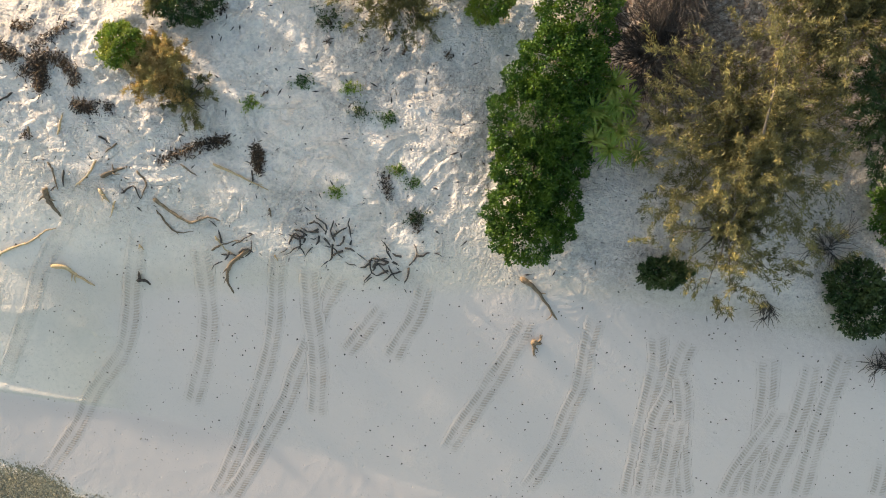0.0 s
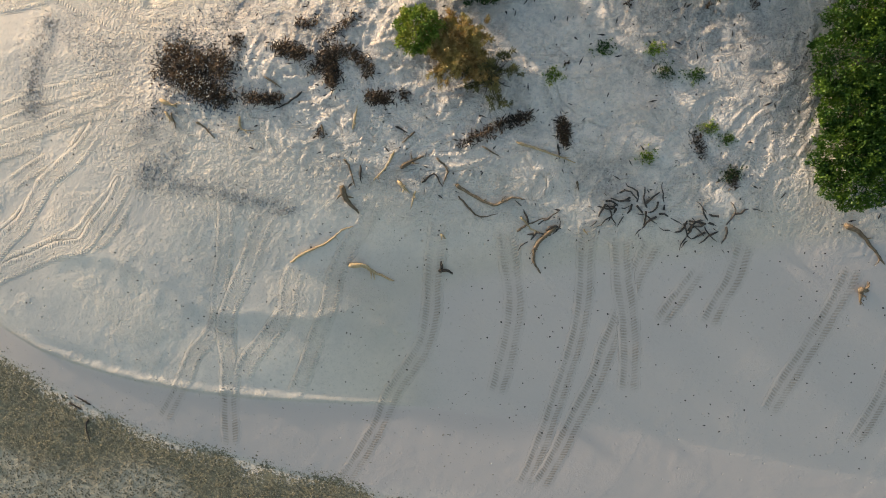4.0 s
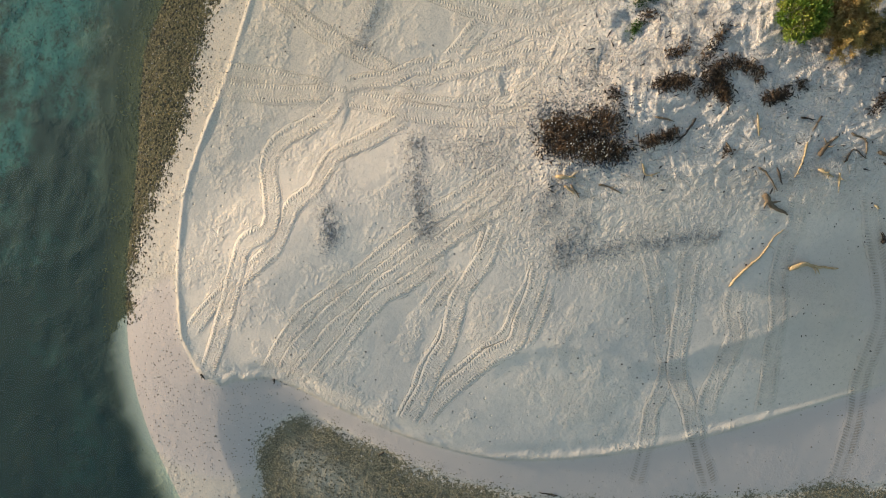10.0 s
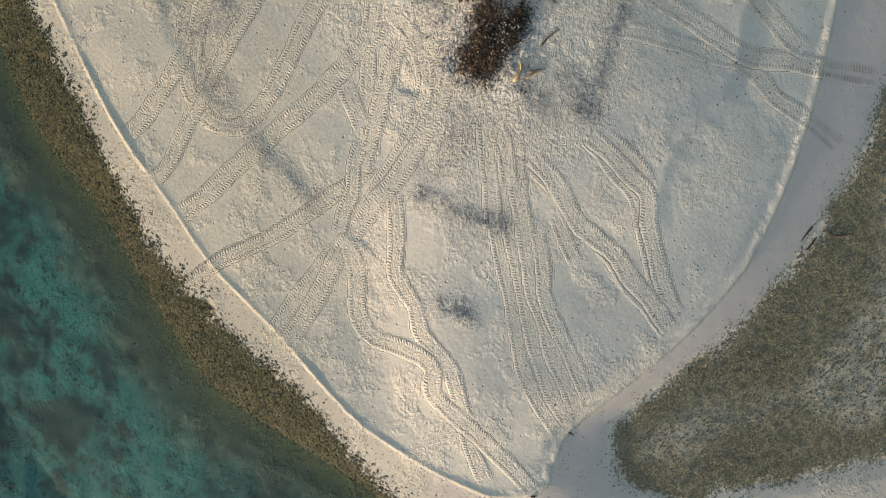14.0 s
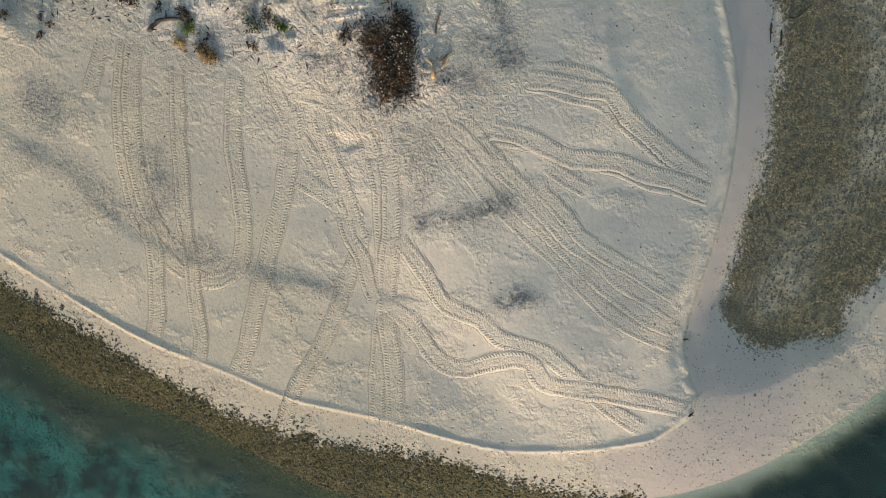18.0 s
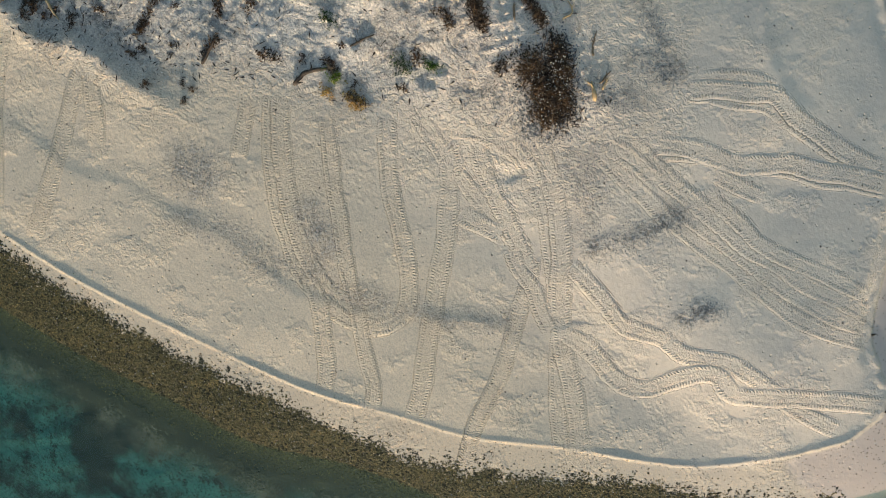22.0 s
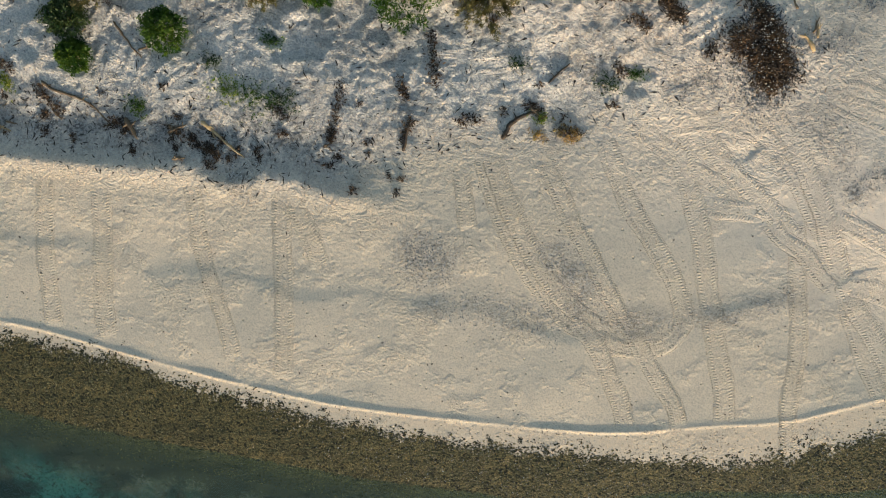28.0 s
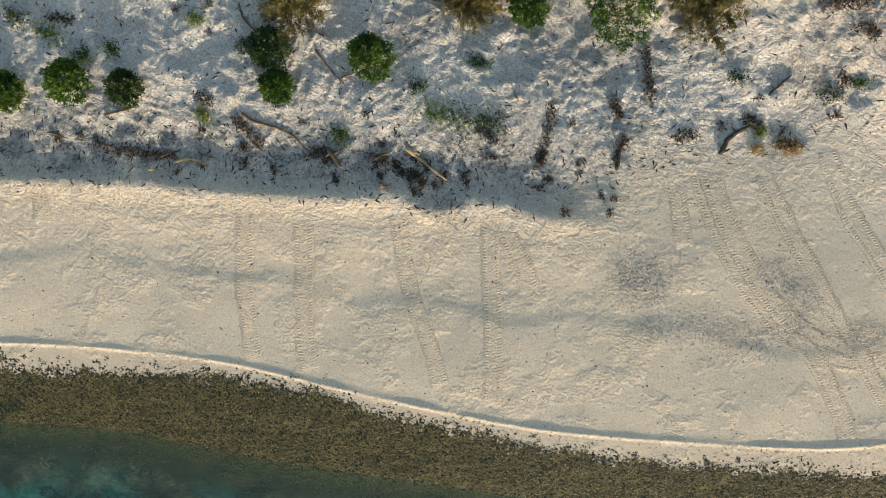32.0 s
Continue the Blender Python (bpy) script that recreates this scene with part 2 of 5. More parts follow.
    h = m.math('SUBTRACT', h, m.math('MULTIPLY', dent, m.math('ADD', m.math('MULTIPLY', dry, 0.36), 0.06)))
    # crawls: two toothed ridges with a groove on each side of both
    firm = m.math('SUBTRACT', 1.0, m.math('MULTIPLY', damp, 0.86))
    h = m.math('MULTIPLY', h, m.math('SUBTRACT', 1.0, m.math('MULTIPLY', m.math('MULTIPLY', track, m.ramp(off, 0.85, 0.55)), 0.25)))
    rail = m.math('MULTIPLY', band, m.math('ADD', 0.10, m.math('MULTIPLY', teeth, m.ramp(m.noise(1.7, 3.0), 0.34, 0.62, 0.12, 0.32))))
    rail = m.math('SUBTRACT', rail, m.math('MULTIPLY', m.math('ADD', inner, m.math('MULTIPLY', outer, 0.6)), 0.06))
    rail = m.math('ADD', rail, m.math('MULTIPLY', m.math('MULTIPLY', m.noise(6.0, 3.0, 0.7), m.ramp(off, 1.7, 1.2)), 0.95))
    h = m.math('ADD', h, m.math('MULTIPLY', m.math('MULTIPLY', track, firm), m.math('MULTIPLY', rail, 0.95)))
    m.bump(h, 1.0, 0.16)
    return m.done(sand, m.ramp(damp, 0.0, 1.0, 0.9, 0.6), 0.25)


def water_material():
    m = Nodes("sea_water")
    clear = m.node("ShaderNodeBsdfTransparent")
    clear.inputs[0].default_value = (0.80, 0.93, 0.91, 1)
    gloss = m.node("ShaderNodeBsdfGlossy", Roughness=0.06)
    wave = m.node("ShaderNodeBump", Strength=0.5, Distance=0.05)
    m.link(m.noise(2.2, 5.0, 0.6), wave.inputs["Height"])
    m.link(wave.outputs[0], gloss.inputs["Normal"])
    mix = m.node("ShaderNodeMixShader", Fac=0.03)
    m.link(clear.outputs[0], mix.inputs[1])
    m.link(gloss.outputs[0], mix.inputs[2])
    m.link(mix.outputs[0], m.out.inputs["Surface"])
    return m.mat


def simple_material(name, a, b, scale, rough=0.85, bump=0.4, dist=0.02, c=None):
    m = Nodes(name)
    col = m.mix(m.ramp(m.noise(scale, 5.0, 0.65), 0.35, 0.65), a, b)
    if c:
        info = m.node("ShaderNodeObjectInfo")
        col = m.mix(m.math('MULTIPLY', info.outputs["Random"], 0.7), col, c)
    m.bump(m.noise(scale * 4, 4.0, 0.7), bump, dist)
    return m.done(col, rough, 0.25)


def leaf_material(name, dark, light, tip, spread=0.5):
    """Foliage that varies leaf by leaf and over the crown; light shines through thin leaves a little."""
    m = Nodes(name)
    geo = m.node("ShaderNodeNewGeometry")
    col = m.mix(geo.outputs["Random Per Island"], dark, light)
    col = m.mix(m.ramp(m.noise(0.9, 3.0), 0.5 - spread * 0.2, 0.5 + spread * 0.3), col, tip)
    trans = m.node("ShaderNodeBsdfTranslucent")
    m.link(col, trans.inputs[0])
    mix = m.node("ShaderNodeMixShader", Fac=0.25)
    m.done(col, 0.55, 0.35)
    m.link(m.bsdf.outputs[0], mix.inputs[1])
    m.link(trans.outputs[0], mix.inputs[2])
    m.link(mix.outputs[0], m.out.inputs["Surface"])
    return m.mat


GROUND = ground_material()
WATER_MAT = water_material()
DRIFTWOOD = simple_material("weathered_driftwood", (0.15, 0.105, 0.065), (0.29, 0.21, 0.13), 6.0, 0.85, 0.5, 0.02, (0.09, 0.065, 0.045))
DARKWOOD = simple_material("dark_wet_wood", (0.035, 0.028, 0.022), (0.085, 0.065, 0.05), 6.0)
PALEWOOD = simple_material("sun_bleached_wood", (0.36, 0.25, 0.13), (0.50, 0.38, 0.22), 5.0)
TWIGS = simple_material("dead_twigs", (0.055, 0.047, 0.040), (0.125, 0.10, 0.08), 5.0, 0.9, 0.3, 0.01, (0.04, 0.034, 0.03))
BARK = simple_material("grey_bark", (0.11, 0.09, 0.07), (0.19, 0.16, 0.13), 9.0)
LEAF_GREEN = leaf_material("glossy_green_leaves", (0.013, 0.042, 0.005), (0.045, 0.11, 0.010), (0.10, 0.17, 0.014))
LEAF_OLIVE = leaf_material("olive_needles", (0.036, 0.036, 0.016), (0.15, 0.138, 0.050), (0.32, 0.27, 0.095), 0.8)
LEAF_DARK = leaf_material("dark_green_leaves", (0.012, 0.03, 0.010), (0.035, 0.08, 0.020), (0.07, 0.10, 0.028))
LEAF_PANDAN = leaf_material("bright_strap_leaves", (0.07, 0.135, 0.015), (0.19, 0.27, 0.03), (0.29, 0.31, 0.05))
LEAF_BROWN = leaf_material("rust_brown_needles", (0.30, 0.19, 0.06), (0.62, 0.41, 0.16), (0.42, 0.33, 0.11))
WRACK = leaf_material("dry_wrack", (0.022, 0.017, 0.014), (0.17, 0.10, 0.05), (0.045, 0.033, 0.025))
RUBBLE = leaf_material("coral_rubble", (0.09, 0.08, 0.052), (0.34, 0.29, 0.20), (0.17, 0.145, 0.09))
SHELL = leaf_material("white_shell_bits", (0.42, 0.43, 0.42), (0.74, 0.72, 0.66), (0.60, 0.58, 0.54))
GRAVEL_BITS = leaf_material("dark_coral_gravel", (0.06, 0.075, 0.09), (0.32, 0.35, 0.37), (0.13, 0.15, 0.17))
WEED_DARK = leaf_material("dark_stranded_weed", (0.020, 0.020, 0.012), (0.085, 0.078, 0.045), (0.045, 0.042, 0.024))


# ---- the plan, in metres ----
TRACKS = [
    [(-24.7, 23.6), (-27.2, 26.1), (-30.3, 28.4), (-32.8, 29.7), (-35.5, 30.7), (-38.1, 30.8), (-40.2, 30.3), (-41.8, 29.1), (-42.3, 27.7), (-42.0, 26.4), (-40.1, 24.7), (-37.7, 23.3), (-35.2, 22.0), (-33.1, 20.4), (-31.1, 18.7)],
    [(-25.4, 23.4), (-27.0, 25.0), (-29.8, 27.1), (-32.5, 28.7), (-35.2, 29.7), (-38.0, 30.2)],
    [(-28.3, 21.9), (-30.5, 23.4), (-32.4, 24.8), (-34.1, 25.8), (-36.0, 27.1), (-38.0, 28.4), (-39.8, 29.3), (-41.5, 30.4), (-43.3, 31.4), (-44.8, 32.2), (-46.0, 33.4)],
    [(-35.8, 30.5), (-37.3, 30.9), (-38.4, 31.5), (-40.0, 32.7), (-41.6, 33.9), (-42.9, 35.4)],
    [(-35.3, 16.6), (-37.3, 18.4), (-38.7, 19.8), (-40.1, 21.2), (-41.4, 22.8), (-42.4, 24.1), (-43.5, 25.3), (-44.5, 26.6), (-45.6, 27.9), (-46.8, 29.2), (-47.8, 30.6), (-48.5, 31.7)],
    [(-44.9, 17.6), (-46.1, 19.0), (-47.4, 21.0), (-48.6, 22.7), (-49.9, 24.8), (-50.8, 26.8), (-51.6, 28.6), (-52.8, 30.3), (-53.7, 31.4)],
    [(-38.7, 13.3), (-40.8, 14.1), (-42.7, 14.8), (-44.7, 15.9), (-47.3, 17.6), (-50.2, 19.6), (-52.0, 21.3), (-54.6, 23.4), (-56.9, 25.0)],
    [(-39.4, 12.3), (-41.5, 13.3), (-43.5, 14.3), (-46.0, 16.0), (-48.1, 17.8), (-50.0, 19.3), (-52.0, 20.6), (-53.8, 21.5), (-55.9, 22.8), (-57.5, 23.9)],
    [(-37.3, 17.7), (-39.3, 17.9), (-41.2, 17.9), (-43.2, 17.8), (-44.8, 17.5)],
    [(-36.7, 15.5), (-38.4, 16.3), (-40.3, 16.9), (-42.3, 17.4), (-44.2, 18.0), (-45.7, 18.6)],
    [(-39.3, 19.6), (-41.0, 18.9), (-42.7, 18.2)],
    [(-43.5, 18.3), (-45.0, 18.9), (-46.6, 19.0), (-48.3, 19.7), (-49.9, 20.1)],
    [(-46.8, 16.2), (-48.8, 16.0), (-50.7, 16.0), (-52.4, 16.1), (-53.5, 15.5), (-54.8, 14.7), (-56.5, 14.3), (-57.6, 13.4), (-58.9, 12.4), (-60.7, 11.8), (-62.8, 11.3), (-64.6, 10.9), (-66.2, 10.3), (-67.6, 9.6)],
    [(-50.3, 19.5), (-51.7, 19.0), (-53.3, 18.8), (-54.7, 18.9), (-56.1, 18.5), (-57.1, 17.5), (-57.4, 16.5), (-57.8, 15.3), (-58.4, 14.1), (-59.2, 13.5), (-60.2, 13.6), (-61.0, 13.4), (-61.9, 12.5), (-62.9, 11.4), (-63.8, 10.4), (-64.8, 9.4), (-65.9, 8.3), (-67.1, 7.2), (-68.0, 6.3)],
    [(-43.5, 9.7), (-47.2, 9.5), (-49.0, 9.3), (-51.5, 8.8), (-53.9, 8.2), (-56.4, 7.8), (-59.0, 7.3), (-61.1, 6.4), (-62.8, 5.3), (-63.9, 4.6)],
    [(-46.0, 8.7), (-48.8, 8.3), (-51.4, 7.8), (-53.9, 7.2), (-56.2, 6.8), (-58.5, 6.1), (-60.7, 5.3), (-63.1, 4.0)],
    [(-43.0, 8.2), (-44.8, 7.9), (-46.7, 7.8), (-48.7, 7.4), (-51.2, 7.0), (-53.6, 6.6), (-55.8, 5.8), (-58.2, 5.2), (-60.0, 4.3), (-62.3, 3.4)],
    [(-49.4, 6.5), (-52.0, 6.0), (-53.9, 5.9), (-56.0, 5.1), (-58.0, 4.1), (-59.7, 3.4), (-61.2, 2.8)],
    [(-42.0, 10.0), (-44.4, 9.8), (-47.2, 9.5), (-49.6, 9.4)],
    [(-42.3, 9.3), (-44.5, 8.6), (-46.8, 8.3)],
    [(-44.9, 7.0), (-46.3, 5.8), (-47.9, 4.3), (-49.6, 3.0), (-51.3, 1.5), (-53.1, 0.4), (-54.6, -1.0), (-55.6, -1.7), (-56.6, -2.6)],
    [(-43.1, 3.6), (-44.1, 2.5), (-45.6, 1.3), (-47.1, 0.0), (-48.6, -0.5), (-50.4, -0.9), (-52.0, -1.4), (-53.6, -1.9), (-55.9, -2.9)],
    [(-43.1, 2.3), (-44.3, 0.8), (-45.7, -0.5), (-46.9, -1.0)],
    [(-48.3, 5.3), (-50.0, 4.6), (-51.8, 3.8)],
    [(-30.9, 17.9), (-32.9, 17.4), (-35.0, 17.5), (-36.4, 17.8)],
    [(-34.7, 16.2), (-36.3, 15.0), (-38.1, 14.1), (-40.0, 14.0), (-41.8, 14.7)],
    [(-24.1, 25.4), (-25.2, 26.9), (-26.6, 28.8)],
    [(1.0, 39.9), (-0.1, 42.5), (-1.3, 45.0), (-2.6, 47.1), (-4.1, 49.5)],
    [(-2.9, 38.7), (-4.3, 41.5), (-5.5, 44.0), (-6.6, 46.2), (-8.0, 48.2)],
    [(-8.1, 35.0), (-9.5, 36.8), (-10.6, 38.5), (-12.2, 40.3), (-14.0, 42.0), (-15.5, 43.5), (-16.7, 45.0)],
    [(-13.1, 30.9), (-14.6, 33.6), (-15.9, 36.0), (-17.3, 38.4), (-18.8, 41.2), (-20.4, 44.5)],
    [(-14.6, 32.3), (-16.2, 33.6), (-17.9, 34.9), (-19.0, 36.1)],
    [(-36.5, 1.0), (-36.8, -0.9), (-37.3, -2.8), (-38.0, -5.0), (-38.5, -7.0), (-39.6, -8.4), (-40.7, -9.3), (-41.6, -10.8), (-42.9, -12.6), (-44.0, -14.0)],
    [(-33.7, 0.1), (-34.9, -1.9), (-35.9, -3.7), (-37.0, -5.4), (-37.8, -6.8), (-38.2, -8.4), (-38.3, -10.5), (-38.8, -13.0), (-39.3, -16.5)],
    [(-32.2, -3.7), (-33.0, -5.1), (-33.6, -6.9), (-35.0, -8.4), (-36.7, -10.0), (-37.6, -11.4)],
    [(-26.3, 0.6), (-27.3, -1.4), (-28.6, -2.9), (-29.7, -4.5), (-30.5, -6.7), (-31.4, -8.3), (-32.3, -9.9), (-33.3, -11.8), (-34.1, -13.0)],
    [(-22.3, -1.4), (-23.2, -5.3), (-23.7, -8.1), (-24.7, -10.6), (-26.9, -13.2), (-28.4, -15.8), (-30.4, -18.5), (-31.7, -20.1)],
    [(-18.2, -2.5), (-18.0, -5.6), (-18.0, -8.0), (-18.7, -10.9), (-19.9, -14.3)],
    [(-12.7, -2.5), (-13.1, -5.2), (-13.4, -8.0), (-14.1, -10.8), (-15.1, -13.4), (-16.3, -16.4), (-17.5, -19.0), (-18.7, -21.3)],
    [(-8.6, -4.4), (-9.9, -6.7), (-11.0, -9.2), (-12.1, -11.6), (-13.0, -13.8), (-14.5, -16.4), (-16.0, -19.0), (-17.6, -21.4)],
    [(-10.8, -4.0), (-10.8, -6.8), (-10.6, -9.2), (-10.6, -12.0), (-10.9, -15.0)],
    [(-5.8, -6.7), (-7.4, -8.7), (-8.7, -10.3)],
    [(-2.9, -5.1), (-3.7, -7.5), (-4.7, -9.1), (-5.5, -10.7)],
    [(3.8, -7.4), (3.2, -8.9), (2.1, -10.9), (0.6, -13.4), (-0.7, -15.5), (-1.7, -17.3)],
    [(8.2, -7.3), (7.7, -9.7), (7.4, -12.0), (6.6, -14.1), (5.9, -16.2), (4.8, -18.4), (3.8, -20.1)],
    [(12.2, -8.4), (12.3, -10.8), (11.8, -13.6), (11.5, -16.0), (11.1, -19.0), (10.9, -20.5)],
    [(14.4, -8.8), (13.8, -10.3), (13.4, -12.3), (12.6, -14.3), (12.2, -16.8), (11.8, -20.5)],
    [(13.8, -11.1), (14.2, -13.5), (14.2, -16.4), (14.7, -20.4)],
    [(13.9, -14.3), (13.5, -17.2), (13.1, -20.4)],
    [(19.4, -9.9), (19.5, -12.6), (19.4, -15.4), (19.2, -17.9), (19.0, -20.2)],
    [(20.5, -13.4), (19.9, -14.6), (18.8, -16.6), (17.9, -18.3), (17.3, -20.3)],
    [(22.2, -10.2), (21.9, -12.6), (21.4, -14.9), (20.7, -17.4), (19.9, -20.2)],
    [(24.3, -9.5), (23.6, -12.1), (23.0, -14.9), (22.6, -17.4), (22.2, -20.1)],
    [(27.5, -16.8), (27.4, -18.5), (27.2, -19.9)],
    [(-43.1, 3.3), (-44.4, 1.7), (-46.0, 0.2), (-47.0, -0.8), (-49.0, -1.0), (-50.9, -1.5), (-53.1, -2.1), (-55.4, -3.1)],
    [(-44.4, 7.0), (-46.0, 5.5), (-47.3, 4.7), (-49.0, 3.7), (-50.1, 2.4), (-51.2, 1.1), (-52.7, 0.1), (-54.3, -1.3), (-56.4, -2.8)],
    [(14.6, 45.2), (13.3, 47.6)],
]
NORTH_CREST = [(130.0, 112.0), (24.4, 62.6), (13.0, 57.0), (5.4, 53.5), (-2.4, 50.5), (-10.3, 48.4), (-18.2, 46.2), (-25.7, 43.7), (-37.6, 38.4), (-42.8, 35.7), (-47.7, 32.3), (-52.1, 29.3), (-56.1, 25.4), (-62.4, 19.8), (-64.8, 16.7), (-66.8, 13.3), (-68.4, 9.7)]
SOUTH_CREST = [(-68.4, 6.8), (-67.4, 5.4), (-66.0, 5.2), (-65.7, 4.9), (-64.0, 4.3), (-62.5, 2.9), (-60.7, 0.6), (-57.6, -3.0), (-54.3, -6.1), (-50.8, -8.5), (-45.2, -10.8), (-39.4, -12.4), (-33.5, -13.4), (-27.6, -14.2), (-22.5, -15.0), (-10.0, -18.0), (5.0, -22.5), (30.0, -28.0), (130.0, -46.0)]
WATERLINE = [(130.0, 125.0), (23.6, 66.8), (11.0, 62.7), (3.2, 59.2), (-5.0, 56.7), (-13.0, 54.0), (-21.0, 51.0), (-28.6, 48.2), (-36.0, 45.0), (-42.3, 42.3), (-47.8, 38.0), (-53.1, 34.8), (-57.4, 32.4), (-61.5, 29.1), (-65.2, 23.3), (-67.8, 19.2), (-70.1, 15.8), (-72.9, 10.2), (-74.1, 5.4), (-74.4, 1.1), (-74.3, -3.4), (-73.6, -8.0), (-72.8, -13.0), (-71.0, -30.0), (-60.0, -200.0)]
WEED_LINE = [(130.0, 116.0), (24.4, 63.1), (12.4, 58.7), (4.8, 55.1), (-2.8, 51.5), (-9.1, 49.5), (-18.7, 47.2), (-26.4, 44.9), (-33.7, 42.1), (-38.9, 39.5), (-43.6, 37.5), (-49.2, 34.6), (-53.5, 31.3), (-56.9, 27.9), (-60.8, 23.6), (-65.0, 19.9), (-68.7, 16.4), (-71.5, 13.0)]
REEF_EDGE = [(130.0, -62.0), (30.0, -37.0), (0.0, -28.0), (-20.0, -24.0), (-28.0, -21.6), (-31.5, -20.0), (-35.5, -18.7), (-39.6, -17.1), (-43.6, -15.7), (-48.0, -13.4), (-51.5, -11.2), (-55.6, -8.0), (-58.7, -4.7), (-61.5, -1.0), (-63.6, 0.9), (-67.1, 0.4), (-68.2, -2.3), (-69.3, -4.6), (-67.8, -7.5), (-67.0, -12.0), (-64.0, -30.0), (-50.0, -150.0)]
DUNE_EDGE = [(130.0, 100.0), (24.9, 49.5), (17.3, 46.1), (10.0, 42.6), (2.7, 39.5), (-4.5, 36.4), (-9.9, 34.3), (-17.0, 31.5), (-19.3, 27.8), (-23.5, 23.9), (-26.6, 21.9), (-30.7, 18.2), (-31.2, 18.0), (-35.5, 14.1), (-38.8, 12.5), (-40.6, 9.0), (-40.2, 7.5), (-35.8, 5.3), (-30.6, 3.2), (-24.6, 0.4), (-20.2, 0.2), (-15.3, -1.3), (-11.2, -3.2), (-3.8, -3.6), (0.9, -3.0), (3.5, -4.8), (10.7, -6.0), (16.7, -7.5), (30.0, -10.0), (130.0, -30.0)]
SCARP = [(60.0, 67.0), (24.9, 49.5), (17.3, 46.1), (10.0, 42.6), (2.7, 39.5), (-4.5, 36.3), (-7.9, 34.5), (-10.3, 34.3), (-13.4, 32.0), (-16.9, 31.3), (-20.5, 30.1), (-22.9, 28.9)]
NORTH_TERRACE = [(19.0, 53.3), (15.3, 51.1), (8.0, 47.5), (0.3, 44.9), (-7.1, 41.9), (-14.6, 39.3), (-39.7, 29.5), (-43.5, 25.5), (-47.5, 21.9), (-49.7, 19.4)]
SOUTH_TERRACE = [(-27.1, -8.8), (-30.8, -8.0), (-33.9, -7.9), (-37.6, -6.7), (-41.3, -5.5), (-44.7, -3.2), (-48.3, -1.7), (-52.1, -0.1), (-55.0, 0.4)]
HOLLOW = [(-38.8, 15.8), (-39.6, 15.6), (-39.9, 15.1), (-40.2, 14.4)]
LOGS_SOUTH = [
    [(-32.7, -3.5), (-31.8, -3.0), (-30.0, -2.4), (-28.9, -1.7), (-28.1, -1.5)],
    [(-28.8, -4.1), (-27.8, -4.2), (-27.2, -4.7), (-25.9, -5.5)],
    [(-28.5, 1.2), (-28.3, 0.3), (-27.6, -0.7)],
    [(-24.8, 3.0), (-25.5, 2.0), (-26.4, 1.3)],
    [(-28.1, 2.9), (-27.8, 2.3), (-27.6, 1.0)],
    [(-27.1, 2.4), (-27.2, 1.2)],
    [(-24.8, 1.1), (-24.1, 0.2)],
    [(-23.7, 0.3), (-24.2, -0.8)],
    [(-24.5, 1.9), (-23.7, 2.3), (-22.9, 2.5)],
    [(-23.2, 0.8), (-22.4, 1.3), (-21.9, 0.4)],
    [(-22.1, 2.3), (-21.5, 1.5), (-21.9, 0.5)],
    [(-21.1, 0.5), (-20.4, -0.1), (-18.8, -1.1), (-17.5, -0.8), (-16.7, -1.0)],
    [(-21.0, -0.3), (-20.3, -1.2), (-19.7, -1.8), (-18.4, -1.7)],
    [(-14.8, -2.9), (-16.1, -3.9), (-16.5, -5.0), (-16.1, -6.0)],
    [(-17.4, -3.0), (-16.6, -2.6), (-15.4, -2.3)],
    [(-17.1, -2.0), (-16.5, -2.9), (-15.9, -3.2)],
    [(-16.9, 2.7), (-15.1, 1.9), (-13.3, 1.0)],
    [(-14.3, 2.3), (-14.3, 1.3)],
    [(-19.1, 2.7), (-18.0, 1.9)],
    [(-22.4, -2.6), (-22.1, -3.0)],
    [(-22.8, -5.1), (-22.3, -5.1), (-21.9, -5.4)],
    [(-24.5, 4.6), (-23.8, 4.1)],
    [(-23.3, 4.1), (-24.2, 3.5)],
    [(-27.3, 4.7), (-26.8, 6.2)],
    [(-29.3, 5.3), (-29.2, 4.5)],
    [(-39.8, 8.1), (-38.7, 7.5)],
    [(-39.2, 7.2), (-39.0, 6.1)],
    [(-34.6, 6.4), (-34.6, 5.6), (-33.8, 5.4)],
    [(-37.6, 6.4), (-37.1, 6.0), (-36.5, 5.2)],
    [(-30.3, 7.5), (-31.3, 6.9), (-32.3, 6.6)],
    [(-32.6, 8.7), (-31.6, 7.9)],
    [(3.2, -4.8), (4.2, -5.5), (5.7, -7.6)],
    [(4.2, -9.0), (4.2, -10.1)],
    [(4.0, -9.1), (4.7, -9.2)],
    [(-13.3, -0.2), (-13.2, -0.8)],
    [(-13.1, -3.3), (-12.9, -3.7)],
]
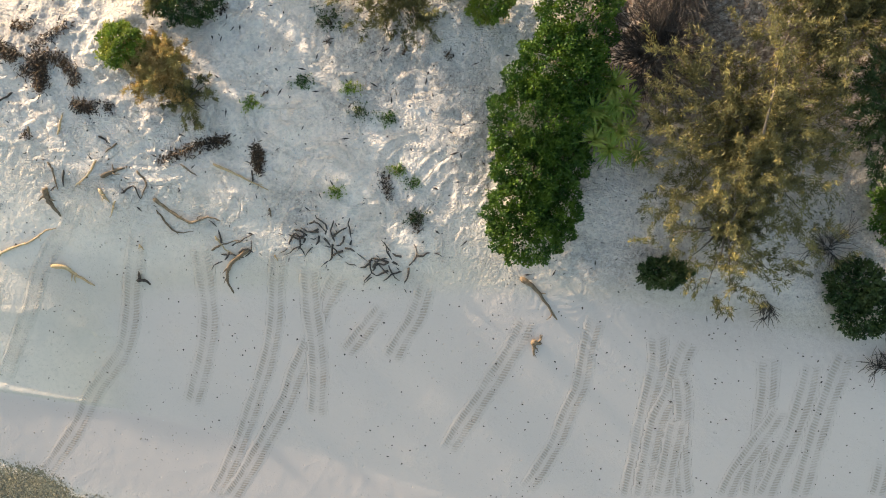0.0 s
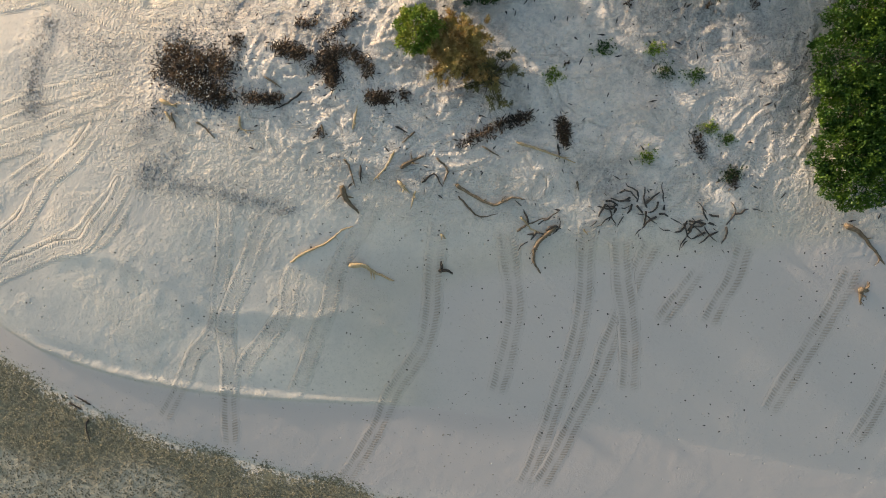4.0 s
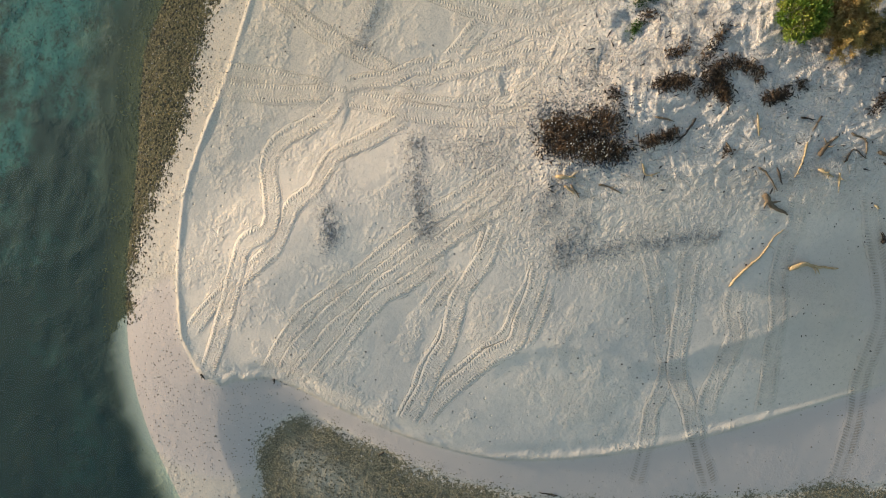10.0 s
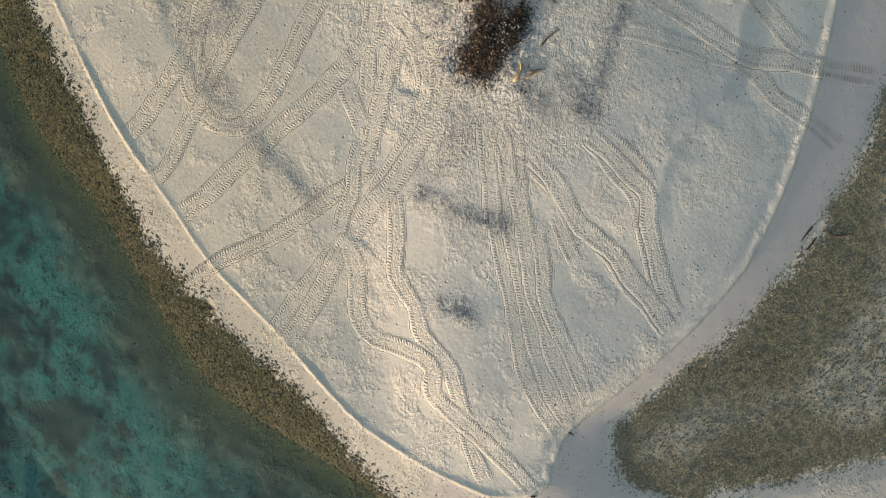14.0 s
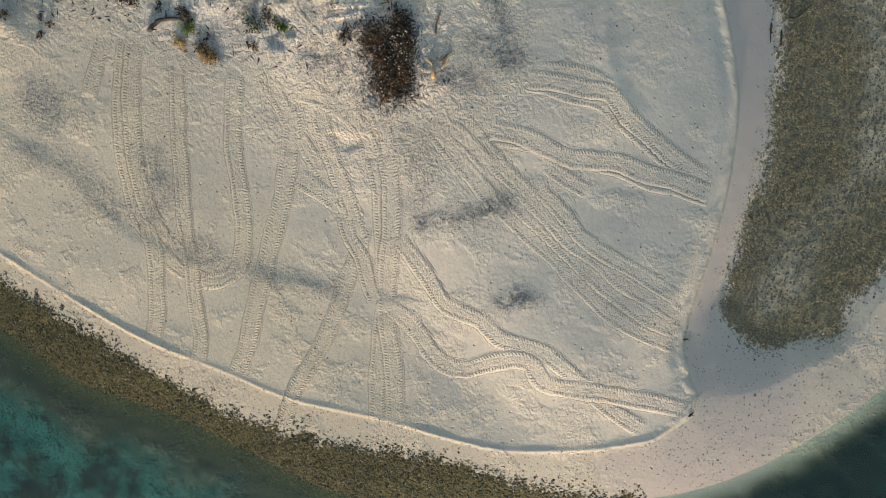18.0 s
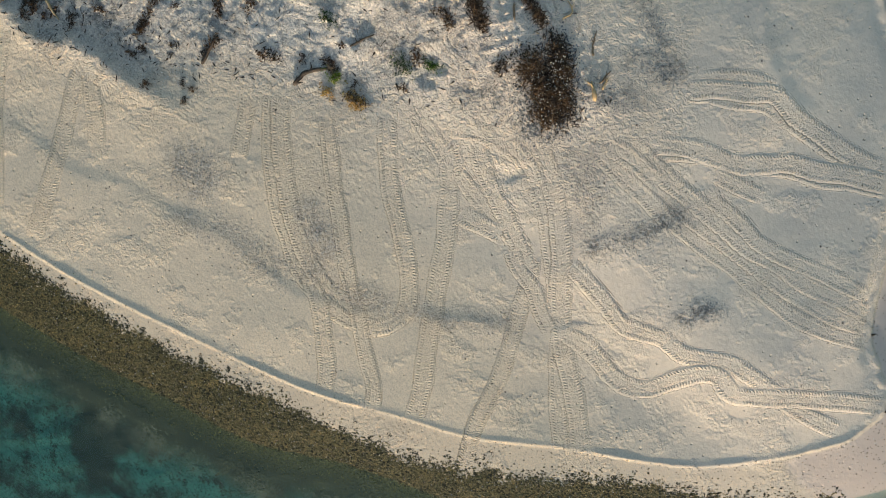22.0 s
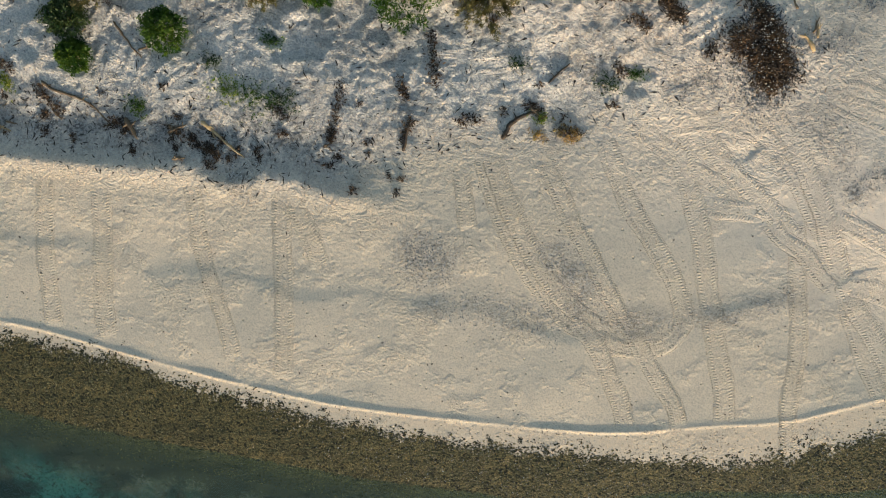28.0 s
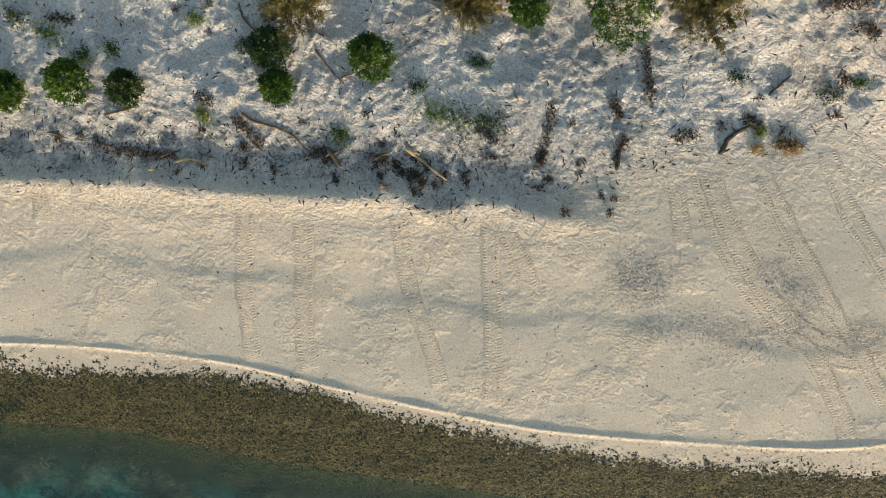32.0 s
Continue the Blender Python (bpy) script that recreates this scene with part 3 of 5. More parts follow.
LOGS_NORTH = [
    [(3.9, 34.2), (3.0, 34.3), (1.4, 34.0), (0.1, 34.0), (-1.7, 34.6)],
    [(-2.2, 33.6), (-3.7, 34.4)],
    [(-5.3, 33.0), (-6.2, 31.9)],
    [(-7.0, 31.2), (-7.9, 31.4), (-9.6, 31.7), (-10.8, 31.9)],
    [(6.8, 39.3), (5.9, 38.6), (4.6, 38.4)],
    [(7.9, 39.5), (7.1, 38.5)],
    [(12.3, 38.6), (11.3, 37.8), (10.5, 37.0)],
    [(15.4, 41.4), (14.0, 41.2)],
    [(2.5, 35.6), (1.7, 35.9)],
    [(-6.5, 34.4), (-7.2, 33.9)],
    [(1.3, 28.2), (-0.4, 29.0), (-1.6, 29.4)],
    [(-1.1, 29.1), (-1.8, 28.3)],
    [(7.2, 27.8), (6.3, 28.6), (4.6, 29.1)],
    [(5.3, 38.0), (4.4, 37.7)],
    [(8.2, 40.6), (7.5, 40.2)],
    [(-25.5, 22.3), (-25.5, 21.1), (-26.2, 19.9), (-26.4, 19.4)],
    [(-26.1, 19.6), (-27.3, 19.8)],
    [(-20.1, 26.2), (-19.7, 25.0), (-19.5, 24.0)],
    [(-26.3, 17.7), (-26.7, 16.5), (-26.9, 15.9)],
    [(-15.2, 28.5), (-15.5, 28.2)],
    [(-30.2, 17.0), (-30.7, 17.2)],
    [(-39.6, 7.3), (-39.2, 6.6)],
]
STICKS = [
    [(-50.9, -12.1), (-50.3, -12.5), (-49.9, -12.8)],
    [(-63.6, 4.1), (-63.8, 3.7)],
    [(-68.2, 6.7), (-68.2, 6.2)],
    [(-49.2, -12.4), (-50.3, -11.6)],
    [(-49.6, -13.4), (-49.9, -14.1), (-49.7, -15.1)],
    [(-59.1, -4.3), (-59.6, -4.3)],
]
PILES = [
    [(-39.1, 10.2), (-37.2, 9.9), (-34.9, 9.8)],
    [(-38.4, 11.1), (-38.1, 9.6)],
    [(-37.5, 8.7), (-35.4, 7.7)],
    [(-29.3, 8.7), (-28.3, 9.7), (-26.6, 9.4), (-25.7, 8.0)],
    [(-28.1, 9.4), (-28.2, 7.7)],
    [(-31.5, 10.5), (-29.8, 9.8)],
    [(-34.0, 7.5), (-31.9, 7.2)],
    [(-25.9, 6.6), (-24.8, 6.4)],
    [(-20.4, 2.9), (-18.7, 3.6), (-17.1, 4.1), (-16.0, 4.2)],
    [(-13.9, 3.7), (-13.8, 2.4)],
    [(-15.4, 28.1), (-15.0, 26.4), (-14.4, 24.2)],
    [(-19.6, 25.4), (-19.5, 24.0)],
    [(-17.6, 22.2), (-18.6, 23.1)],
    [(-18.0, 18.5), (-19.9, 21.4)],
    [(-25.6, 19.5), (-26.8, 19.5)],
    [(-28.3, 20.0), (-29.9, 19.4)],
    [(-29.5, 14.6), (-30.3, 15.0)],
    [(-33.9, 11.0), (-34.5, 11.4)],
    [(-29.0, 11.6), (-30.1, 12.0)],
    [(-26.1, 11.9), (-28.7, 10.4)],
    [(-22.3, 22.6), (-23.6, 21.9)],
    [(11.9, 40.8), (9.1, 39.8), (7.0, 38.9)],
    [(4.3, 34.6), (1.7, 35.5)],
    [(-5.0, 32.6), (-7.5, 32.8), (-9.1, 32.5)],
    [(-10.9, 27.9), (-12.1, 28.1)],
    [(18.6, 34.4), (16.9, 33.8)],
    [(7.3, 34.4), (6.1, 34.4)],
    [(-1.4, 34.1), (-2.9, 34.0)],
    [(-5.7, 2.0), (-5.3, 0.5)],
    [(-3.5, -0.6), (-3.5, -1.7)],
    [(-23.9, 6.7), (-23.6, 6.3)],
]
TANGLES = [(-10.8, -1.7), (-8.8, -2.5), (-6.2, -3.8), (-4.3, -3.8), (-15.9, -2.9)]
# strips of dark coral gravel, broad weak ones with grey shade painted in: half width, strength, line
STRIPS = [
    (0.75, 0.95, [(-46.9, 14.4), (-47.9, 12.3), (-48.8, 10.1), (-49.0, 8.6)]),
    (0.50, 0.80, [(-54.4, 12.9), (-55.1, 11.1)]),
    (0.55, 1.00, [(-41.7, 3.8), (-39.9, 2.6), (-38.0, 1.9)]),
    (0.40, 0.70, [(-37.4, 1.9), (-34.6, 0.8), (-31.8, -0.0)]),
    (1.10, 0.50, [(-45.8, 14.0), (-44.3, 12.2), (-42.0, 11.8)]),
    (0.55, 0.90, [(-54.8, 11.4), (-55.7, 10.7)]),
    (1.30, 0.60, [(-23.6, 31.7), (-25.9, 32.5), (-25.7, 30.7)]),
    (1.10, 0.45, [(-26.8, 34.8), (-28.9, 33.2), (-31.4, 32.4), (-35.0, 31.4)]),
    (1.20, 0.60, [(-32.5, 27.4), (-34.5, 27.9), (-35.7, 29.0)]),
    (0.90, 0.50, [(-32.3, 32.5), (-37.4, 29.9), (-42.2, 27.0), (-47.8, 21.9)]),
    (1.20, 0.90, [(-38.8, 10.6), (-38.1, 12.0), (-39.4, 11.5)]),
    (0.80, 0.70, [(-39.0, 7.9), (-40.7, 7.3), (-41.5, 6.1)]),
    (1.10, 0.80, [(-33.7, 13.7), (-35.0, 12.6), (-36.0, 11.4)]),
    (0.60, 0.90, [(-39.1, 4.6), (-42.0, 2.9)]),
    (0.80, 0.60, [(-25.0, 32.0), (-23.8, 31.0)]),
    (1.10, 0.70, [(-11.8, 33.8), (-8.7, 31.9)]),
    (1.20, 0.80, [(0.1, 36.0), (4.0, 37.0)]),
    (1.20, 0.80, [(11.0, 41.2), (14.4, 42.9)]),
]


# ---- the shape of the ground ----
def smooth_line(points, steps=6):
    """A rounded line through the points."""
    p = np.array(points, float)
    p = np.vstack([2 * p[0] - p[1], p, 2 * p[-1] - p[-2]])
    out = []
    for i in range(1, len(p) - 2):
        for k in range(steps):
            u = k / steps
            a, b, c, d = p[i - 1], p[i], p[i + 1], p[i + 2]
            out.append(0.5 * (2 * b + (c - a) * u + (2 * a - 5 * b + 4 * c - d) * u * u + (3 * b - a - 3 * c + d) * u ** 3))
    out.append(p[-2])
    return np.array(out)


def distance_to(line, x, y):
    best = np.full(x.shape, 1e9)
    for (ax, ay), (bx, by) in zip(line[:-1], line[1:]):
        dx, dy = bx - ax, by - ay
        u = np.clip(((x - ax) * dx + (y - ay) * dy) / (dx * dx + dy * dy + 1e-9), 0, 1)
        best = np.minimum(best, (x - ax - u * dx) ** 2 + (y - ay - u * dy) ** 2)
    return np.sqrt(best)


def inside(loop, x, y):
    odd = np.zeros(x.shape, bool)
    for (ax, ay), (bx, by) in zip(loop, np.roll(loop, -1, axis=0)):
        cross = (ay > y) != (by > y)
        odd ^= cross & (x < (bx - ax) * (y - ay) / (by - ay + 1e-12) + ax)
    return odd


def steps_out(start, end, step, far):
    """Even steps from start to end, with ever wider ones out to far on both sides."""
    mid = np.arange(start, end + step / 2, step)
    wide, d, pos = [], step, 0.0
    while pos < far:
        d *= 1.35
        pos += d
        wide.append(pos)
    wide = np.array(wide)
    return np.concatenate([(start - wide)[::-1], mid, mid[-1] + wide])


STEP = 0.105
XS, YS = steps_out(-78.0, 30.0, STEP, 2200.0), steps_out(-25.0, 65.0, STEP, 2200.0)
CX, CY = steps_out(-90.0, 32.0, 0.5, 2300.0), steps_out(-28.0, 70.0, 0.5, 2300.0)
GX, GY = np.meshgrid(CX, CY)


def spread(field):
    """From the coarse grid to the fine one."""
    rows = np.array([np.interp(XS, CX, r) for r in field])
    at = np.clip(np.searchsorted(CY, YS) - 1, 0, len(CY) - 2)
    u = ((YS - CY[at]) / (CY[at + 1] - CY[at]))[:, None]
    return rows[at] * (1 - u) + rows[at + 1] * u


def signed(line, loop):
    d = distance_to(line, GX, GY)
    return np.where(inside(loop, GX, GY), d, -d)


north, south = smooth_line(NORTH_CREST), smooth_line(SOUTH_CREST)
crest = np.vstack([north, south])
d_crest = spread(signed(crest, crest))
shore = smooth_line(WATERLINE)
d_water = spread(signed(shore, np.vstack([shore, [(130, -200)]])))
reef_line = smooth_line(REEF_EDGE)
d_reef = spread(signed(reef_line, np.vstack([reef_line, [(130, -150)]])))
weed_line = smooth_line(WEED_LINE)
d_weed = spread(signed(weed_line, np.vstack([weed_line, [(-80, 9), (-300, 9), (-300, -300), (130, -300)]])))
dune_line = smooth_line(DUNE_EDGE)
d_dune = spread(signed(dune_line, dune_line))
d_north = spread(distance_to(north, GX, GY))
d_south = spread(distance_to(south, GX, GY))


def side_of(points, far):
    """Signed distance to an open line, positive on the side of the point far."""
    line = smooth_line(points)
    d = distance_to(line, GX, GY)
    near = np.argmin((GX[..., None] - line[:-1, 0]) ** 2 + (GY[..., None] - line[:-1, 1]) ** 2, axis=-1)
    a, b = line[near], line[near + 1]
    cross = (b[..., 0] - a[..., 0]) * (GY - a[..., 1]) - (b[..., 1] - a[..., 1]) * (GX - a[..., 0])
    i = np.argmin((line[:-1, 0] - far[0]) ** 2 + (line[:-1, 1] - far[1]) ** 2)
    s = (line[i + 1][0] - line[i][0]) * (far[1] - line[i][1]) - (line[i + 1][1] - line[i][1]) * (far[0] - line[i][0])
    return spread(np.clip(d, 0, 14) * np.sign(cross) * np.sign(s)), spread(d)


d_scarp, far_scarp = side_of(SCARP, (0, 20))
d_terrace_n, far_terrace_n = side_of(NORTH_TERRACE, (-20, 20))
d_terrace_s, far_terrace_s = side_of(SOUTH_TERRACE, (-35, 10))
FX, FY = np.meshgrid(XS, YS)


def soft(x, a, b):
    u = np.clip((x - a) / (b - a), 0, 1)
    return u * u * (3 - 2 * u)


def lattice(size, seed, x=None, y=None):
    """Smooth random relief with humps of about that size, from -1 to 1."""
    x, y = (FX if x is None else x), (FY if y is None else y)
    table = np.random.RandomState(seed).uniform(-1, 1, (256, 256))
    u, v = x / size, y / size
    i, j = np.floor(u).astype(int), np.floor(v).astype(int)
    u, v = u - i, v - j
    u, v = u * u * (3 - 2 * u), v * v * (3 - 2 * v)
    a, b = table[i % 256, j % 256], table[(i + 1) % 256, j % 256]
    c, d = table[i % 256, (j + 1) % 256], table[(i + 1) % 256, (j + 1) % 256]
    return (a * (1 - u) + b * u) * (1 - v) + (c * (1 - u) + d * u) * v


def turned(size, seed, angle=37.0):
    c, s = math.cos(radians(angle)), math.sin(radians(angle))
    return lattice(size, seed, FX * c - FY * s, FX * s + FY * c)


inland = np.maximum(d_crest, 0)
southern = soft(d_north - d_south, -6.0, 6.0) * soft(FX, -58.0, -28.0)
ramp_s = -0.25 * np.log(np.exp(-np.minimum(inland * 0.145, 20) / 0.25) + math.exp(-2.05 / 0.25))
land = 0.85 + 0.85 * (1 - np.exp(-inland / 12.0)) * (1 - southern) + ramp_s * southern
dune = soft(d_dune, -1.5, 3.5)
land += (0.018 * np.minimum(d_south, 18.0) + 0.024 * np.clip(0.69 * FY - 0.72 * FX - 24.0, 0.0, 25.0)) * soft(d_crest, 0.0, 1.5) * soft(d_north - d_south, -12.0, -1.0) * soft(FX, -68.0, -60.0)
land += (0.020 - 0.045 * soft(-FX, 46.0, 58.0)) * np.minimum(d_north, 13.0) * soft(d_crest, 0.0, 2.0) * soft(d_south - d_north, -6.0, 8.0)
land += 0.45 * soft(d_dune, -6.0, 9.0)
hump = 0.14 * turned(4.2, 1) + 0.06 * lattice(1.9, 2) + 0.040 * turned(0.9, 3, 61) + (0.4 + 0.6 * soft(FY + soft(-FX, 24, 30) * 8, 8, 15)) * (0.034 * lattice(0.42, 4) + 0.026 * turned(0.24, 33, 17))
land += hump * soft(d_dune, -1.0, 2.5)
beach = soft(d_crest, 0.0, 3.0) * (1 - dune)
beach = beach * (1 - 0.75 * soft(-FY, 0.0, 5.0) * soft(FX, -40.0, -24.0))
land += beach * (0.075 * turned(6.5, 5) + 0.028 * lattice(3.1, 35) + 0.007 * lattice(1.4, 6) + 0.004 * turned(0.5, 7) + (0.002 + 0.012 * soft(d_dune, -9.0, -2.0)) * lattice(0.21, 34))
land += 0.09 * np.exp(-((d_crest - 0.30 + 0.12 * lattice(0.7, 52)) / 0.24) ** 2) * soft(d_north - d_south, 0.0, 3.0) * (0.7 + 0.3 * turned(0.6, 51)) * soft(FX, -24.0, -40.0)
# a raised lip along both crests, the scarp below the dune, and faint old tide terraces
land += 0.12 * np.exp(-((d_crest - 0.05) / 0.28) ** 2) * (0.6 + 0.4 * lattice(2.0, 8)) * (1 - southern * soft(FX, -32.0, -20.0))
land += (0.22 * np.exp(-(d_scarp / 0.8) ** 2) - 0.30 * np.exp(-((d_scarp - 2.8) / 1.9) ** 2)) * soft(far_scarp, 10, 6) * soft(FX, -24, -14)
land += -0.06 * soft(d_terrace_n + 0.3 * lattice(1.5, 9) + 0.7 * turned(4.0, 31), -0.6, 0.6) * soft(far_terrace_n, 4, 1)
land += (0.095 * soft(d_terrace_s + 0.3 * lattice(1.1, 10) + 0.6 * turned(2.4, 32), -1.0, 0.6) + 0.035 * np.exp(-((d_terrace_s + 0.6 * turned(2.4, 32) - 0.4) / 0.45) ** 2)) * soft(far_terrace_s, 4, 1) * soft(FX, -53.5, -48.0)
# from the crest down to the water, and down to the reef flat on the sheltered side
down_w = np.clip(d_water / (d_water - d_crest + 1e-6), 0, 1)
down_r = np.clip(-d_reef / (-d_reef - d_crest + 1e-6), 0, 1)
slope_w = 0.85 * down_w ** 0.9
slope_r = np.where(d_reef > 0, 0.14, 0.14 + 0.71 * down_r ** 0.75)
outer = np.minimum(slope_w, slope_r) + 0.005 * lattice(0.6, 11)
outer += soft(d_reef, 0, 1.5) * (0.016 * lattice(0.5, 12) + 0.02 * turned(2.2, 13))
weedy = soft(-d_weed + 0.5 * lattice(1.1, 14), -1.0, 1.1) * soft(d_water, -5.0, -1.5)
outer += weedy * soft(d_water, -1, 1) * (0.02 * lattice(0.4, 16) + 0.015 * turned(0.9, 17))
sea = np.maximum(-2.6, -0.16 * np.maximum(-d_water, 0)) + 0.05 * lattice(1.1, 18) * soft(-d_water, 0.5, 3)
bent = np.where(lattice(2.4, 41) > 0.0, FX + 2.6 * turned(3.0, 42), FY + 2.6 * lattice(3.4, 43))
land += 0.010 * np.sin(bent * 14.0) * soft(d_dune, -4.5, -0.5) * soft(turned(1.6, 44), -0.4, 0.5) * (1 - 0.4 * soft(FY, 14, 20))
height = np.where(d_crest > 0, land, np.where(d_water > 0, outer, sea))
far_off = np.maximum(np.maximum(-100 - FX, FX - 60), np.maximum(-60 - FY, FY - 90))
crawl_u, crawl_s, crawl_w = np.zeros_like(height), np.zeros_like(height), np.zeros_like(height)
relief = np.zeros_like(height)


def press_track(points, half=0.5, depth=0.05, seed=0, where_=None):
    """A turtle's crawl: two rows of flipper scoops with pushed-up rims, and a flattened middle."""
    line = smooth_line(points, 8)
    seg = np.hypot(*np.diff(line, axis=0).T)
    along = np.concatenate([[0], np.cumsum(seg)])
    x0, x1 = np.searchsorted(XS, line[:, 0].min() - 1), np.searchsorted(XS, line[:, 0].max() + 1)
    y0, y1 = np.searchsorted(YS, line[:, 1].min() - 1), np.searchsorted(YS, line[:, 1].max() + 1)
    x, y = FX[y0:y1, x0:x1], FY[y0:y1, x0:x1]
    if x.size == 0:
        return
    best, u, s = np.full(x.shape, 1e9), np.zeros(x.shape), np.zeros(x.shape)
    for k in range(len(seg)):
        (ax, ay), (bx, by) = line[k], line[k + 1]
        tx, ty = (bx - ax) / (seg[k] + 1e-9), (by - ay) / (seg[k] + 1e-9)
        w = np.clip((x - ax) * tx + (y - ay) * ty, 0, seg[k])
        ox, oy = x - ax - w * tx, y - ay - w * ty
        d = ox * ox + oy * oy
        near = d < best
        best = np.where(near, d, best)
        u = np.where(near, np.copysign(np.sqrt(d), tx * oy - ty * ox), u)
        s = np.where(near, along[k] + w, s)
    fade = soft(s, 0, 0.8) * soft(along[-1] - s, 0, 0.8)
    wob = half * (1 + 0.05 * np.sin(s * 1.7 + seed))
    a = np.abs(u) / wob
    shape = -0.45 * soft(a, 1.0, 0.6) + 0.75 * np.exp(-((a - 1.0) / 0.30) ** 2) - 0.25 * np.exp(-((a - 1.55) / 0.25) ** 2)
    hold = fade * (1 if where_ is None else where_[y0:y1, x0:x1])
    relief[y0:y1, x0:x1] = relief[y0:y1, x0:x1] * (1 - 0.7 * hold * (a < 1)) + shape * depth * (0.09 + 1.0 * dune[y0:y1, x0:x1]) * (0.8 + 0.35 * np.sin(s * 5.1 + 2 * np.sign(u))) * hold
    cover = hold * soft(a, 1.75, 1.45) * min(1.0, depth / 0.022)
    over = cover > 0.3 * crawl_w[y0:y1, x0:x1]
    for field, value in ((crawl_u, u / wob), (crawl_s, s + seed), (crawl_w, cover)):
        field[y0:y1, x0:x1] = np.where(over & (cover > 0.02), value, field[y0:y1, x0:x1])


rng = random.Random(5)
# old nest pits: bowls with a pushed-up rim all over the dune
pits = random.Random(17)
ragged_rim = 0.28 * lattice(0.8, 71) + 0.16 * turned(0.37, 72)
for _ in range(260):
    px, py, pr = pits.uniform(-34, 24), pits.uniform(3, 44), pits.uniform(0.7, 1.5)
    i0, i1 = np.searchsorted(XS, px - 3 * pr), np.searchsorted(XS, px + 3 * pr)
    j0, j1 = np.searchsorted(YS, py - 3 * pr), np.searchsorted(YS, py + 3 * pr)
    away = np.hypot(FX[j0:j1, i0:i1] - px, (FY[j0:j1, i0:i1] - py) * pits.uniform(0.8, 1.5)) / pr + ragged_rim[j0:j1, i0:i1]
    deep = pits.uniform(0.05, 0.19) * soft(d_dune[j0:j1, i0:i1], 0.3, 2.0) * (0.35 + 0.65 * soft(FY[j0:j1, i0:i1], 9, 15))
    height[j0:j1, i0:i1] += deep * (0.45 * np.exp(-((away - 1.25) / 0.4) ** 2) - np.exp(-(away / 0.75) ** 2))
for i, points in enumerate(TRACKS):
    press_track(points, (0.44 if points[0][1] < 2 else 0.41) + 0.04 * math.sin(i * 2.1), 0.036 + 0.008 * math.sin(i * 1.7), i * 1.3)
# old and crossing crawls over the nesting ground, too many to tell apart


nesting = soft(d_dune, -1.5, 0.5)


def wander(cx, cy, rx, ry, count, length, depth):
    for _ in range(count):
        x, y, way = cx + rng.uniform(-rx, rx), cy + rng.uniform(-ry, ry), rng.uniform(0, 2 * math.pi)
        points = [(x, y)]
        for _ in range(rng.randint(2, 4)):
            way += rng.uniform(-0.9, 0.9)
            x, y = x + length * math.cos(way), y + length * math.sin(way)
            points.append((x, y))
        press_track(points, rng.uniform(0.38, 0.54), depth * rng.uniform(0.6, 1.1), rng.uniform(0, 6), nesting)


wander(-28, 5.5, 11, 4.5, 190, 1.8, 0.052)
wander(-20, 3.0, 9, 4.0, 60, 1.8, 0.046)
wander(-23, 18.0, 11, 6, 150, 1.7, 0.028)
wander(-3, 26, 15, 8, 190, 1.6, 0.028)
wander(-9, 5, 9, 7, 60, 1.8, 0.028)
wander(14, 38, 11, 6, 60, 1.8, 0.0285)
lower = soft(-FY, 1.0, 8.0) * soft(FX, -38.0, -18.0)
height += relief * (1 - 0.6 * lower) * soft(d_water, 0.2, 1.5) * soft(-d_reef, -0.3, 0.8)
# the hollow scraped beside the tracks
hollow = smooth_line(HOLLOW)
d_hollow = spread(distance_to(hollow, GX, GY))
height += -0.09 * np.exp(-(np.maximum(d_hollow - 0.05 + 0.12 * lattice(0.5, 81), 0) / 0.30) ** 2) + 0.02 * np.exp(-((d_hollow - 0.62) / 0.22) ** 2)


def ground_at(x, y):
    i = min(max(int(np.searchsorted(XS, x)) - 1, 0), len(XS) - 2)
    j = min(max(int(np.searchsorted(YS, y)) - 1, 0), len(YS) - 2)
    u, v = (x - XS[i]) / (XS[i + 1] - XS[i]), (y - YS[j]) / (YS[j + 1] - YS[j])
    return float((height[j, i] * (1 - u) + height[j, i + 1] * u) * (1 - v) + (height[j + 1, i] * (1 - u) + height[j + 1, i + 1] * u) * v)


